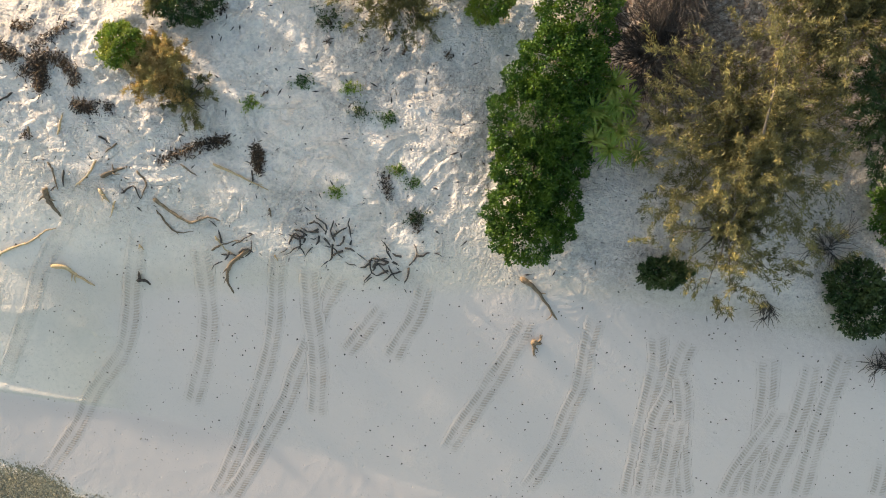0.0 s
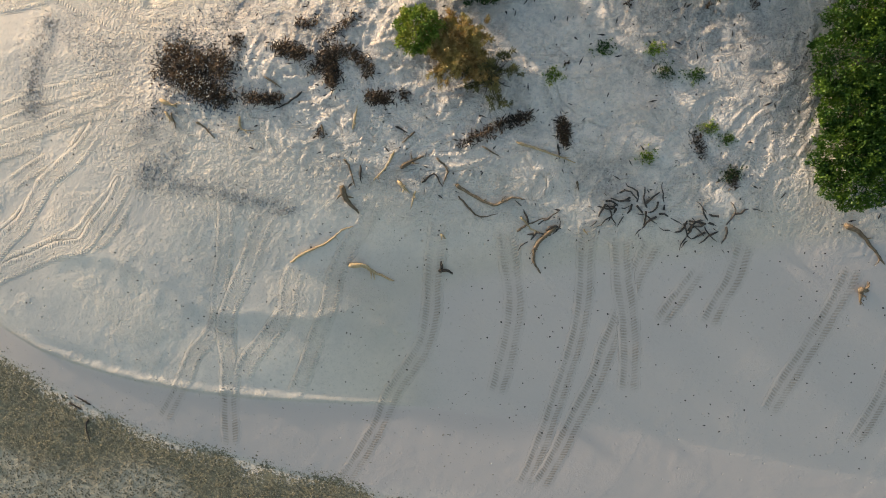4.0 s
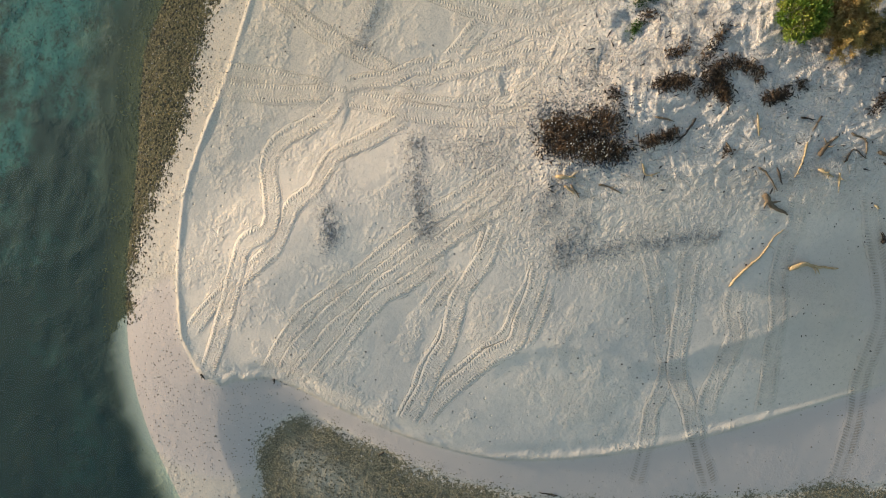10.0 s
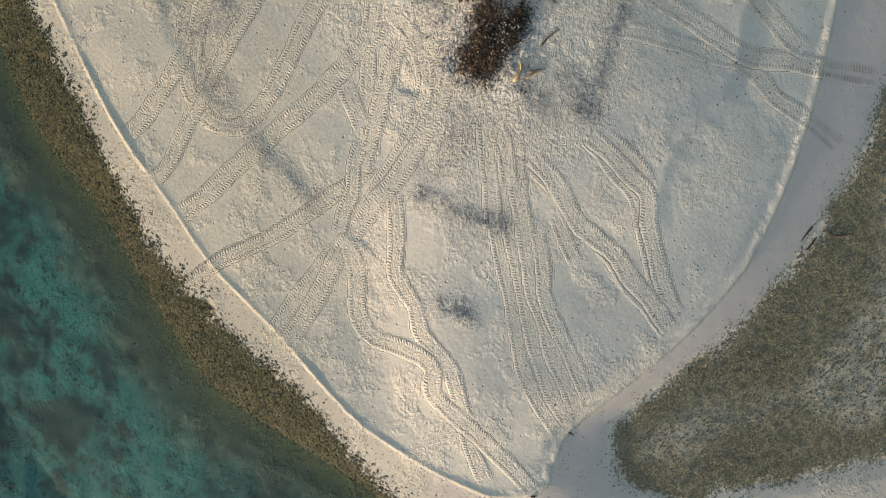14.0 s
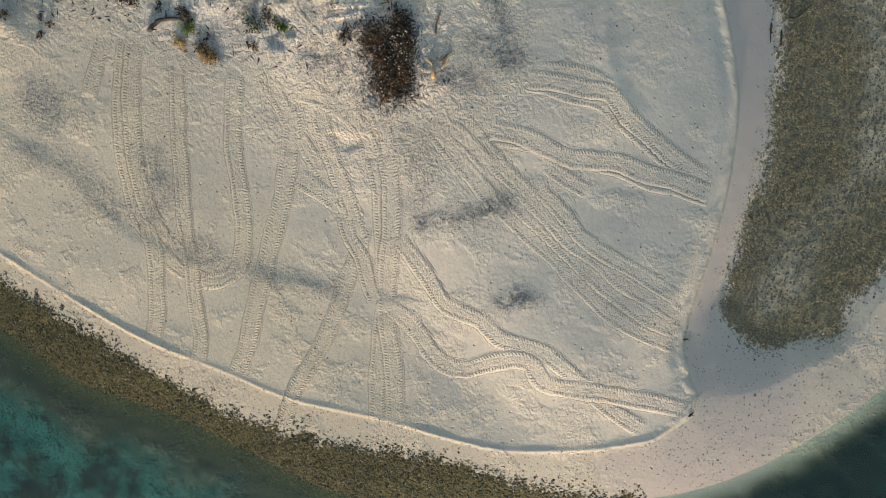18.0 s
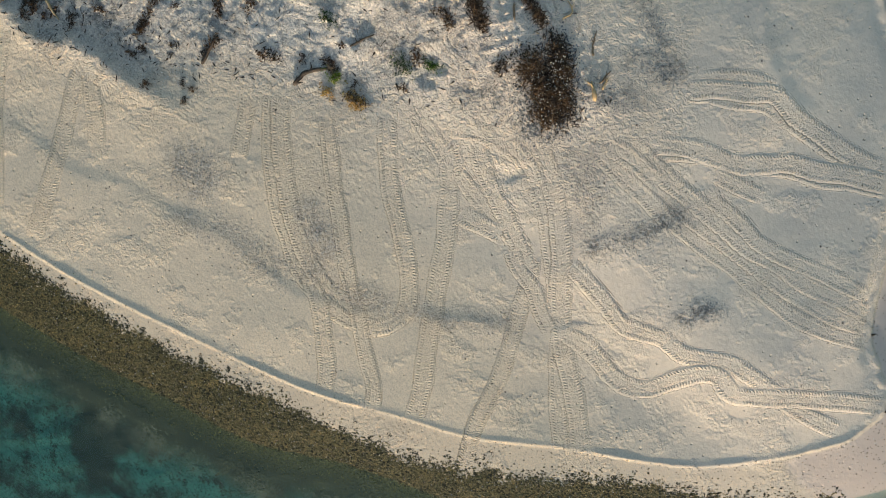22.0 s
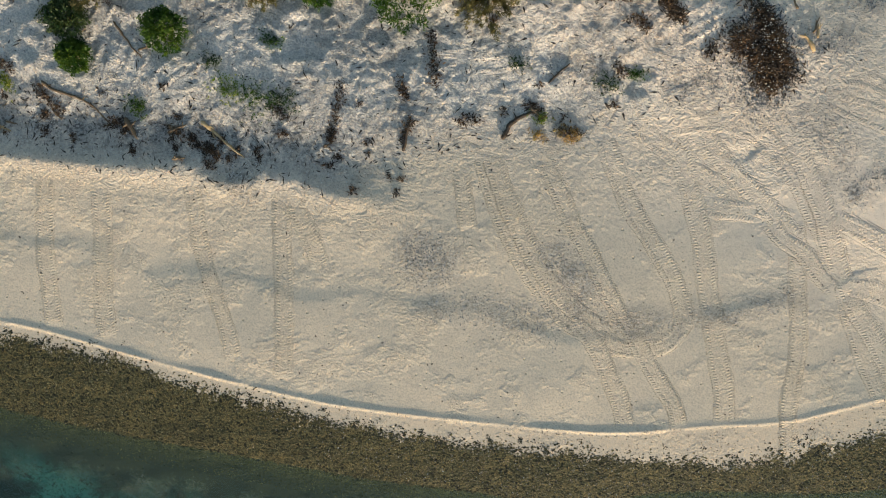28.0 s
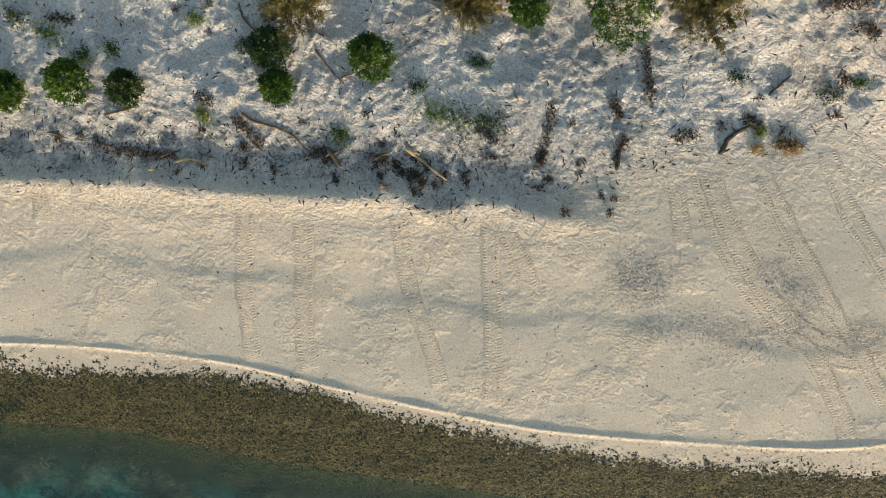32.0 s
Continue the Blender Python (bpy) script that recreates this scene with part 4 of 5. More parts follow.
def zones():
    # damp south beach and foot of its crest; both carry painted shade
    damp = soft(-d_crest, -0.6, 0.6) * soft(d_south, 9.5, 5.5) * soft(-d_reef, -0.5, 0.6)
    damp = np.maximum(damp, lower * (1 - dune) * 0.85)
    damp = np.maximum(damp, 0.45 * soft(-d_crest, -0.2, 0.5))
    reef = soft(d_reef + 0.7 * lattice(1.6, 20), -1.3, 1.6) * (1 + soft(d_reef + 3 * turned(5.0, 24), 1.5, 6.0))
    deep = soft(-d_water * (1.0 + 1.4 * soft(FY, 26.0, 14.0)) + 1.0 * lattice(2.5, 22), 2.0, 6.5)
    gravel = np.zeros_like(height)
    # gravel strips, and the broad weak ones that put grey shade into the colour
    for half, strength, points in STRIPS:
        away = spread(distance_to(smooth_line(points), GX, GY)) + 0.35 * lattice(0.9, 61)
        gravel = np.maximum(gravel, strength * np.exp(-(np.maximum(away, 0) / half) ** 2))
    gravel = np.maximum(gravel, 0.85 * np.exp(-((d_scarp - 2.8) / 2.2) ** 2) * soft(far_scarp, 9, 7) * soft(FX, -22, -12))
    gravel = np.maximum(gravel, 0.5 * dune * soft(lattice(4.0, 23), 0.0, 0.6))
    murk = soft(-d_water, -0.5, 2.0)
    # third value of extra: tree litter, with the painted shade under the trees
    return (damp, reef, weedy, deep), (gravel, dune, soft(FX, 4.0, 8.5) * soft(d_dune, -4.0, 1.0) * (0.22 + 0.78 * soft(FY, 0.0, 8.0)) * soft(FY, 22.0, 15.0), murk), (crawl_u, crawl_s, crawl_w, soft(d_dune + 3.0 * soft(-FX, 30.0, 36.0), -4.5, -0.5) * (1 - lower) * (1 - 0.45 * soft(FY, 14, 20)))


def build_ground():
    ny, nx = height.shape
    me = bpy.data.meshes.new("ground")
    co = np.stack([FX, FY, height], -1).reshape(-1, 3).astype(np.float32)
    i = np.arange(nx - 1)[None, :] + nx * np.arange(ny - 1)[:, None]
    quads = np.stack([i, i + 1, i + nx + 1, i + nx], -1).reshape(-1, 4).astype(np.int32)
    me.vertices.add(len(co))
    me.vertices.foreach_set("co", co.ravel())
    me.loops.add(quads.size)
    me.loops.foreach_set("vertex_index", quads.ravel())
    me.polygons.add(len(quads))
    me.polygons.foreach_set("loop_start", np.arange(0, quads.size, 4, dtype=np.int32))
    me.update(calc_edges=True)
    me.polygons.foreach_set("use_smooth", np.ones(len(quads), bool))
    for name, values in zip(("zone", "extra", "crawl"), zones()):
        layer = me.color_attributes.new(name, 'FLOAT_COLOR', 'POINT')
        layer.data.foreach_set("color", np.stack(values, -1).astype(np.float32).ravel())
    me.materials.append(GROUND)
    me.validate()
    return tagged(new("ground", me), "pale coral sand spit crossed by turtle crawls", "ground", kind="structure")


build_ground()
wm = bpy.data.meshes.new("water")
wm.from_pydata([(-2200, -2200, 0), (2200, -2200, 0), (2200, 2200, 0), (-2200, 2200, 0)], [], [(0, 1, 2, 3)])
wm.materials.append(WATER_MAT)
tagged(new("water", wm), "clear shallow sea water over dark weed beds", "water", kind="structure")


# ---- builders ----
def mesh_from(name, verts, faces, mat, smooth=False):
    me = bpy.data.meshes.new(name)
    me.from_pydata([tuple(v) for v in verts], [], faces)
    me.materials.append(mat)
    if smooth:
        me.polygons.foreach_set("use_smooth", [True] * len(me.polygons))
    return me


def mesh_quads(name, co, mat):
    """Loose four-cornered leaves or chips from an array (n, 4, 3)."""
    n = len(co)
    me = bpy.data.meshes.new(name)
    me.vertices.add(4 * n)
    me.vertices.foreach_set("co", np.asarray(co, np.float32).ravel())
    me.loops.add(4 * n)
    me.loops.foreach_set("vertex_index", np.arange(4 * n, dtype=np.int32))
    me.polygons.add(n)
    me.polygons.foreach_set("loop_start", np.arange(0, 4 * n, 4, dtype=np.int32))
    me.update(calc_edges=True)
    me.materials.append(mat)
    return me


def part(name, me, parent, label=""):
    ob = new(name, me)
    ob.parent = parent
    return tagged(ob, label)


def tube(points, radii, sides=7, seed=0, knots=0.12):
    """A rough tapered limb along the points, closed at both ends."""
    r = random.Random(seed)
    verts, faces = [], []
    pts = [Vector(p) for p in points]
    for k, p in enumerate(pts):
        ahead = (pts[min(k + 1, len(pts) - 1)] - pts[max(k - 1, 0)]).normalized()
        side = ahead.cross(Vector((0.13, 0.21, 0.97))).normalized()
        up = side.cross(ahead)
        for s in range(sides):
            a = 2 * math.pi * s / sides
            rad = radii[k] * (1 + r.uniform(-knots, knots))
            verts.append(p + (side * math.cos(a) + up * math.sin(a)) * rad)
    for k in range(len(pts) - 1):
        for s in range(sides):
            a, b = k * sides + s, k * sides + (s + 1) % sides
            faces.append((a, b, b + sides, a + sides))
    faces.append(tuple(range(sides))[::-1])
    faces.append(tuple(range(len(verts) - sides, len(verts))))
    return verts, faces


def joined(pieces):
    verts, faces = [], []
    for v, f in pieces:
        o = len(verts)
        verts += v
        faces += [tuple(i + o for i in face) for face in f]
    return verts, faces


def leaves(centres, ways, length, width, rs, droop=0.0):
    """One leaf for each centre, from there along its way: a folded diamond."""
    n = len(centres)
    ways = ways / (np.linalg.norm(ways, axis=1, keepdims=True) + 1e-9)
    other = rs.normal(size=(n, 3))
    side = np.cross(ways, other)
    side /= np.linalg.norm(side, axis=1, keepdims=True) + 1e-9
    ln = length * rs.uniform(0.7, 1.3, (n, 1))
    w = width * rs.uniform(0.7, 1.3, (n, 1)) / 2
    mid = centres + ways * ln * 0.5
    tip = centres + ways * ln - np.array([0, 0, 1.0]) * ln * droop
    return np.stack([centres, mid + side * w, tip, mid - side * w], 1)


def lobed_points(lobes, count, rs, depth=0.35):
    """Random places near the skin of a crown made of rounded lobes, with the outward ways."""
    pts, outs = [], []
    sizes = np.array([l[3] * l[4] + l[3] * l[5] for l in lobes])
    for l, share in zip(lobes, sizes / sizes.sum()):
        n = max(8, int(count * share))
        d = rs.normal(size=(n, 3))
        d[:, 2] = np.abs(d[:, 2]) - 0.25
        d /= np.linalg.norm(d, axis=1, keepdims=True)
        r = 1 - depth * rs.uniform(0, 1, (n, 1)) ** 2
        lump = 1 + 0.24 * np.sin(d[:, :1] * 9 + l[0]) * np.cos(d[:, 1:2] * 8 + l[1])
        pts.append(np.array(l[:3]) + d * r * lump * np.array(l[3:6]))
        outs.append(d)
    return np.vstack(pts), np.vstack(outs)


def bush(name, x, y, lobes, mat, label, count, leaf=(0.16, 0.10), category="bush", group="", stems=5, seed=1):
    """A leafy shrub on several stems. lobes: centre and radii, from the foot."""
    rs = np.random.RandomState(seed)
    root = tagged(new(name), label, category, group)
    root.location = (x, y, ground_at(x, y))
    pieces = []
    for k in range(stems):
        l = lobes[k % len(lobes)]
        end = (l[0] + rs.uniform(-.4, .4) * l[3], l[1] + rs.uniform(-.4, .4) * l[4], l[2] + 0.3 * l[5])
        pts = [(rs.uniform(-.1, .1), rs.uniform(-.1, .1), -0.1), (end[0] * 0.4, end[1] * 0.4, end[2] * 0.6), end]
        pieces.append(tube(pts, [0.07, 0.05, 0.02], 5, seed + k))
    part("stem", mesh_from("stem", *joined(pieces), BARK), root)
    centres, outs = lobed_points(lobes, count // 6, rs)
    c = np.repeat(centres, 6, axis=0) + rs.normal(size=(len(centres) * 6, 3)) * leaf[0] * 0.45
    w = np.repeat(outs, 6, axis=0) + rs.normal(size=(len(centres) * 6, 3)) * 0.75
    part("crown", mesh_quads("crown", leaves(c, w, leaf[0], leaf[1], rs), mat), root)
    return root


def she_oak(x, y, radius, tall, mat, label, tufts, seed, bare=0.0):
    """A feathery coastal tree: trunk, limbs and tufts of fine needles with gaps between them."""
    rs = np.random.RandomState(seed)
    root = tagged(new("she_oak"), label, "tree", "feathery trees at the dune edge")
    root.location = (x, y, ground_at(x, y))
    top = (rs.uniform(-.5, .5), rs.uniform(-.5, .5), tall * 0.6)
    part("trunk", mesh_from("trunk", *tube([(0, 0, -0.2), (top[0] * .4, top[1] * .4, tall * 0.4), top], [0.2, 0.12, 0.03], 9, seed), BARK, True), root)
    tips = []
    for k in range(13):
        a = 2 * math.pi * (k + rs.uniform(-.3, .3)) / 13
        reach, z0 = radius * rs.uniform(0.6, 0.97), tall * rs.uniform(0.25, 0.65)
        z1 = z0 + tall * rs.uniform(0.0, 0.25)
        pts = [(top[0] * .5, top[1] * .5, z0)]
        for s in (0.35, 0.7, 1.0):
            pts.append((math.cos(a + rs.uniform(-.1, .1)) * reach * s, math.sin(a + rs.uniform(-.1, .1)) * reach * s, z0 + (z1 - z0) * s))
        limb = part("limb", mesh_from("limb", *tube(pts, [0.09, 0.06, 0.035, 0.012], 5, seed + k), BARK, True), root)
        tips += [(np.array(pts[1]), np.array(pts[3]))]
    centres = []
    for _ in range(tufts // 2):
        a, b = tips[rs.randint(len(tips))]
        u = rs.uniform(-0.5, 1.05)
        knot = a + (b - a) * u + rs.normal(size=3) * np.array([radius * 0.12, radius * 0.12, tall * 0.05])
        spray = rs.normal(size=3) * np.array([0.55, 0.55, 0.25]) + np.array([knot[0] / radius, knot[1] / radius, 0.35])
        spray *= (0.10 + 0.028 * radius) / np.linalg.norm(spray)
        centres += [knot + spray * q + rs.normal(size=3) * 0.05 for q in range(6)]
    centres = np.array(centres)
    fine = 22
    way = rs.normal(size=(len(centres), 3)) * 0.5 + np.array([0, 0, 0.5]) + np.c_[centres[:, :2] / radius, np.zeros(len(centres))]
    c = np.repeat(centres, fine, axis=0) + rs.normal(size=(len(centres) * fine, 3)) * (0.05 + 0.008 * radius)
    w = np.repeat(way, fine, axis=0) + rs.normal(size=(len(centres) * fine, 3)) * 0.6
    part("crown", mesh_quads("crown", leaves(c, w, 0.27, 0.05, rs, 0.1), mat), root)
    return root


def twig_bush(x, y, radius, tall, count, label, seed, mat=None):
    """A leafless bush of many thin crooked branches."""
    r = random.Random(seed)
    root = tagged(new("dead_bush"), label, "bush", "leafless bushes")
    root.location = (x, y, ground_at(x, y))
    boughs = max(6, count // 14)
    for k in range(boughs):
        pieces = []
        a0, lean = r.uniform(0, 2 * math.pi), r.uniform(0.35, 1.0)
        start = (r.uniform(-.12, .12) * radius, r.uniform(-.12, .12) * radius, -0.05)
        for twig in range(13):
            a, (px, py, pz) = a0 + (0 if twig == 0 else r.uniform(-.8, .8)), start
            pts = [start]
            for q in range(5):
                a += r.uniform(-.45, .45)
                px, py = px + math.cos(a) * radius * lean / 5, py + math.sin(a) * radius * lean / 5
                pz += tall * (1.15 - lean * 0.7) / 5 * r.uniform(.6, 1.3)
                pts.append((px, py, pz))
            if twig == 0:
                spine = pts
            else:
                base = spine[r.randint(0, 3)]
                shift = Vector(base) - Vector(pts[0])
                pts = [Vector(p) * 1.0 + shift for p in pts[:4]]
            thin = 1.0 if twig == 0 else 0.6
            pieces.append(tube(pts, [v * thin for v in (0.04, 0.032, 0.026, 0.02, 0.014, 0.008)][:len(pts)], 3, k))
        part("branch", mesh_from("branch", *joined(pieces), mat or TWIGS), root)
    return root


def pandan(x, y, tall, seed, size=1.0):
    """A clump of strap leaves arching from one stem."""
    rs = np.random.RandomState(seed)
    root = tagged(new("screw_pine"), "bright green screw pine with long arching strap leaves", "plant", "screw pines")
    root.location = (x, y, ground_at(x, y))
    part("stem", mesh_from("stem", *tube([(0, 0, -.1), (0.05, 0, tall * .5), (0, 0.05, tall)], [0.10, 0.08, 0.07], 7, seed), BARK, True), root)
    for k in range(46):
        quads = []
        a, rise, ln = rs.uniform(0, 2 * math.pi), rs.uniform(0.2, 1.3), size * rs.uniform(0.7, 1.15)
        side = np.array([-math.sin(a), math.cos(a), 0]) * 0.065 * size
        at, way = np.array([0, 0, tall]), rise
        pts = [at]
        for _ in range(4):
            at = at + np.array([math.cos(a) * math.cos(way), math.sin(a) * math.cos(way), math.sin(way)]) * ln / 4
            way -= rs.uniform(.25, .5)
            pts.append(at)
        for s in range(4):
            w0, w1 = 1 - s * 0.2, 1 - (s + 1) * 0.2
            quads.append([pts[s] - side * w0, pts[s] + side * w0, pts[s + 1] + side * w1, pts[s + 1] - side * w1])
        part("leaf", mesh_quads("leaf", np.array(quads), LEAF_PANDAN), root)
    return root


def creeper(x, y, rx, ry, count, mat, label, seed, height_=0.12):
    """A low straggling plant."""
    rs = np.random.RandomState(seed)
    root = tagged(new("creeping_plant"), label, "plant", "low plants on the dune")
    z0 = ground_at(x, y)
    root.location = (x, y, z0)
    n = count // 5
    c = np.c_[rs.normal(size=n) * rx * 0.5, rs.normal(size=n) * ry * 0.5, np.zeros(n)]
    c[:, 2] = [ground_at(x + a, y + b) - z0 + height_ * rs.uniform(0.1, 1) for a, b in c[:, :2]]
    stems = []
    for k in range(5):
        a = rs.uniform(0, 6.28)
        far = (rx * .6 * math.cos(a), ry * .6 * math.sin(a))
        stems.append(tube([(0, 0, -0.05), (far[0] * .5, far[1] * .5, ground_at(x + far[0] * .5, y + far[1] * .5) - z0 + .06), (far[0], far[1], ground_at(x + far[0], y + far[1]) - z0 + .03)], [.015, .012, .006], 4, k))
    part("stem", mesh_from("stem", *joined(stems), TWIGS), root)
    c = np.repeat(c, 5, axis=0) + rs.normal(size=(n * 5, 3)) * 0.06
    w = rs.normal(size=(n * 5, 3)) + np.array([0, 0, 0.5])
    part("foliage", mesh_quads("foliage", leaves(c, w, 0.13, 0.09, rs), mat), root)
    return root


def log(points, radius, mat, name, label, category, seed, stubs=2, group="driftwood on the beach"):
    """Driftwood that lies along the points, with crooked stubs of side branches."""
    r = random.Random(seed)
    line = smooth_line(points, 5) if len(points) > 2 else np.array([np.array(points[0]) * (1 - k / 5) + np.array(points[1]) * k / 5 for k in range(6)])
    n = len(line)
    rad, pts = [], []
    for k, (x, y) in enumerate(line):
        u = k / (n - 1)
        rr = radius * (1.15 - 0.75 * u) * (1 + r.uniform(-.12, .12))
        if k in (0, n - 1):
            rr *= 0.55
        rad.append(rr)
        pts.append((x + r.uniform(-.03, .03), y + r.uniform(-.03, .03), ground_at(x, y) + rr * 0.55 + 0.04 * math.sin(u * 7 + seed)))
    base = Vector(pts[0])
    ob_root = tagged(new(name), label, category, group)
    ob_root.location = base
    part("trunk", mesh_from("trunk", *tube([Vector(p) - base for p in pts], rad, 8, seed), mat, True), ob_root)
    for s in range(stubs):
        k = r.randint(1, n - 2)
        a = math.atan2(line[k + 1][1] - line[k][1], line[k + 1][0] - line[k][0]) + r.choice((-1, 1)) * r.uniform(.5, 1.2)
        ln = min(radius * r.uniform(2.5, 6), 0.6)
        p0 = Vector(pts[k]) - base
        stub = [p0]
        for q in (0.5, 1.0):
            a += r.uniform(-.4, .4)
            stub.append(p0 + Vector((math.cos(a) * ln * q, math.sin(a) * ln * q, r.uniform(0.0, 0.12) + radius * .3)))
        part("stub", mesh_from("stub", *tube(stub, [rad[k] * .6, rad[k] * .4, rad[k] * .15], 5, seed + s), mat, True), ob_root)
    return ob_root


def scatter_chips(name, label, category, places, size, mat, seed, flat=0.6, stretch=1.0, lift=0.0):
    """Many small rough stones or bits on the ground, one thing of loose pieces. places: (n, 2)."""
    rs = np.random.RandomState(seed)
    n = len(places)
    z = np.array([ground_at(x, y) for x, y in places])
    s = size * rs.uniform(0.5, 1.6, (n, 1))
    shape = np.array([(1, 0, 0), (0, 1, 0), (-1, 0, 0), (0, -1, 0), (0, 0, 1), (0.5, 0.6, -0.4)], float)
    a = rs.uniform(0, 6.28, n)
    v = shape[None] * (1 + rs.uniform(-.35, .35, (n, 6, 3)))
    v[:, :, 0] *= stretch
    x, y = v[:, :, 0] * np.cos(a)[:, None] - v[:, :, 1] * np.sin(a)[:, None], v[:, :, 0] * np.sin(a)[:, None] + v[:, :, 1] * np.cos(a)[:, None]
    co = np.stack([x, y, v[:, :, 2] * flat], -1) * s[:, None] / 2
    co += np.c_[places, z + s[:, 0] * flat * 0.1 + lift * rs.uniform(0, 1, n)][:, None]
    tri = np.array([(0, 1, 4), (1, 2, 4), (2, 3, 4), (3, 0, 4), (1, 0, 5), (2, 1, 5), (3, 2, 5), (0, 3, 5)])[:8 if lift > 0 else 4]
    faces = (tri[None] + 6 * np.arange(n)[:, None, None]).reshape(-1, 3).astype(np.int32)
    me = bpy.data.meshes.new(name)
    me.vertices.add(6 * n)
    me.vertices.foreach_set("co", co.astype(np.float32).ravel())
    me.loops.add(faces.size)
    me.loops.foreach_set("vertex_index", faces.ravel())
    me.polygons.add(len(faces))
    me.polygons.foreach_set("loop_start", np.arange(0, faces.size, 3, dtype=np.int32))
    me.update(calc_edges=True)
    me.materials.append(mat)
    return tagged(new(name, me), label, category, kind="stuff")


def wrack_pile(points, half, label, seed, density=70, mat=None, tall=0.2):
    """A heap of broken twigs, seed pods and dry weed along the points."""
    rs = np.random.RandomState(seed)
    line = smooth_line(points, 6) if len(points) > 2 else np.linspace(points[0], points[1], 8)
    length = np.hypot(*np.diff(line, axis=0).T).sum()
    n = int((length + 2 * half) * 2 * half * density)
    u = rs.uniform(0, len(line) - 1.001, n)
    k = u.astype(int)
    xy = line[k] + (line[k + 1] - line[k]) * (u - k)[:, None] + rs.normal(size=(n, 2)) * half * 0.5
    off = distance_to(line, xy[:, 0], xy[:, 1])
    z = np.array([ground_at(a, b) for a, b in xy]) + tall * np.exp(-(off / half) ** 2 * 2) * rs.uniform(0, 1, n)
    way = rs.normal(size=(n, 3)) * np.array([1, 1, 0.3])
    size = np.where(rs.uniform(size=n) < 0.3, 2.0, 1.0)
    q = leaves(np.c_[xy, z], way, 0.14, 0.055, rs)
    q = q[:, :1] + (q - q[:, :1]) * size[:, None, None]
    return tagged(new("wrack_heap", mesh_quads("wrack_heap", q, mat or WRACK)), label, "driftwood heap", kind="stuff")


# ---- trees and bushes on the dune ----
bush("sea_lettuce_bush", 4.6, 4.6, [(1.9, 6.6, 1.3, 2.4, 2.6, 1.7), (0.6, 3.6, 1.6, 2.7, 2.6, 1.9), (2.4, 3.2, 1.2, 1.5, 1.8, 1.4), (-0.6, 0.6, 1.5, 2.8, 2.7, 1.8), (-0.7, -2.3, 1.3, 2.6, 2.2, 1.5), (1.3, -1.6, 0.9, 1.5, 1.6, 1.1), (-1.5, -4.7, 1.1, 2.2, 2.0, 1.4), (-0.9, -6.5, 1.0, 2.4, 1.8, 1.3), (0.7, -5.0, .9, 1.6, 1.6, 1.0)],
     LEAF_GREEN, "long dense thicket of glossy deep green leaves", 84000, (0.17, 0.11), stems=9, seed=11)
for i, (x, y, s) in enumerate([(8.7, 7.3, 1.5), (9.5, 6.3, 1.3), (7.4, 5.7, 1.5), (8.2, 5.2, 1.4), (9.2, 4.4, 1.5), (8.5, 3.4, 1.4), (10.1, 3.1, 1.2), (7.6, 4.0, 1.4), (8.8, 5.9, 1.2)]):
    pandan(x, y, 1.1 + 0.2 * (i % 3), 30 + i, s)
she_oak(16.8, 4.2, 7.0, 6.0, LEAF_OLIVE, "large feathery olive and tan tree with open crown", 900, 41)
she_oak(15.4, -1.6, 4.6, 4.2, LEAF_OLIVE, "thin feathery tree with grey twigs above sand", 260, 42)
she_oak(21.0, 11.6, 5.2, 6.5, LEAF_OLIVE, "feathery olive tree with sunlit yellowish tufts", 620, 43)
she_oak(25.6, 6.0, 4.6, 6.0, LEAF_DARK, "dark green feathery tree in shade", 620, 44)
she_oak(27.6, 12.0, 4.6, 6.0, LEAF_DARK, "dark green feathery tree in shade", 560, 45)
she_oak(28.5, 0.8, 3.8, 5.0, LEAF_DARK, "dark green feathery tree in shade", 360, 47)
she_oak(-4.6, 13.6, 3.6, 2.8, LEAF_OLIVE, "low spreading olive feathery shrub", 420, 46)
twig_bush(11.8, 9.6, 4.2, 2.2, 1200, "wide leafless bush of grey brown twigs", 51)
twig_bush(12.6, 13.8, 4.0, 2.2, 600, "wide leafless bush of grey brown twigs", 52)
twig_bush(19.0, -6.4, 1.8, 0.9, 90, "sparse leafless bush on sand", 53)
twig_bush(27.0, -10.6, 2.2, 1.2, 150, "dark leafless bush on sand", 54)
twig_bush(23.0, -3.0, 2.6, 1.2, 120, "sparse leafless bush on sand", 55)
bush("shrub", 24.1, -6.0, [(0, 0.9, .8, 1.7, 1.6, 1.1), (0.7, -.8, .7, 1.7, 1.5, 1.0)], LEAF_DARK, "rounded dark green shrub standing on sand", 9000, (0.2, 0.13), "shrub", "round shrubs", seed=61)
bush("shrub", 26.8, -0.4, [(0, 0, 1.0, 1.9, 2.0, 1.4)], LEAF_GREEN, "bright green shrub under the trees", 8000, (0.2, 0.13), "shrub", "round shrubs", seed=62)
bush("shrub", 12.4, -4.4, [(0, 0, .5, 1.5, .9, .8)], LEAF_DARK, "low dark green shrub at the tree foot", 5000, (0.17, 0.11), "shrub", "round shrubs", seed=63)
bush("shrub", -22.2, 10.2, [(0, 0, .7, 1.4, 1.35, 1.0)], LEAF_PANDAN, "bright green shrub beside a rusty one", 7000, (0.15, 0.1), "shrub", "round shrubs", seed=64)
she_oak(-20.0, 8.9, 2.0, 1.5, LEAF_BROWN, "low golden brown feathery shrub", 420, 65)
she_oak(-18.2, 6.9, 1.7, 1.0, LEAF_OLIVE, "low sprawling olive feathery shrub", 70, 68)
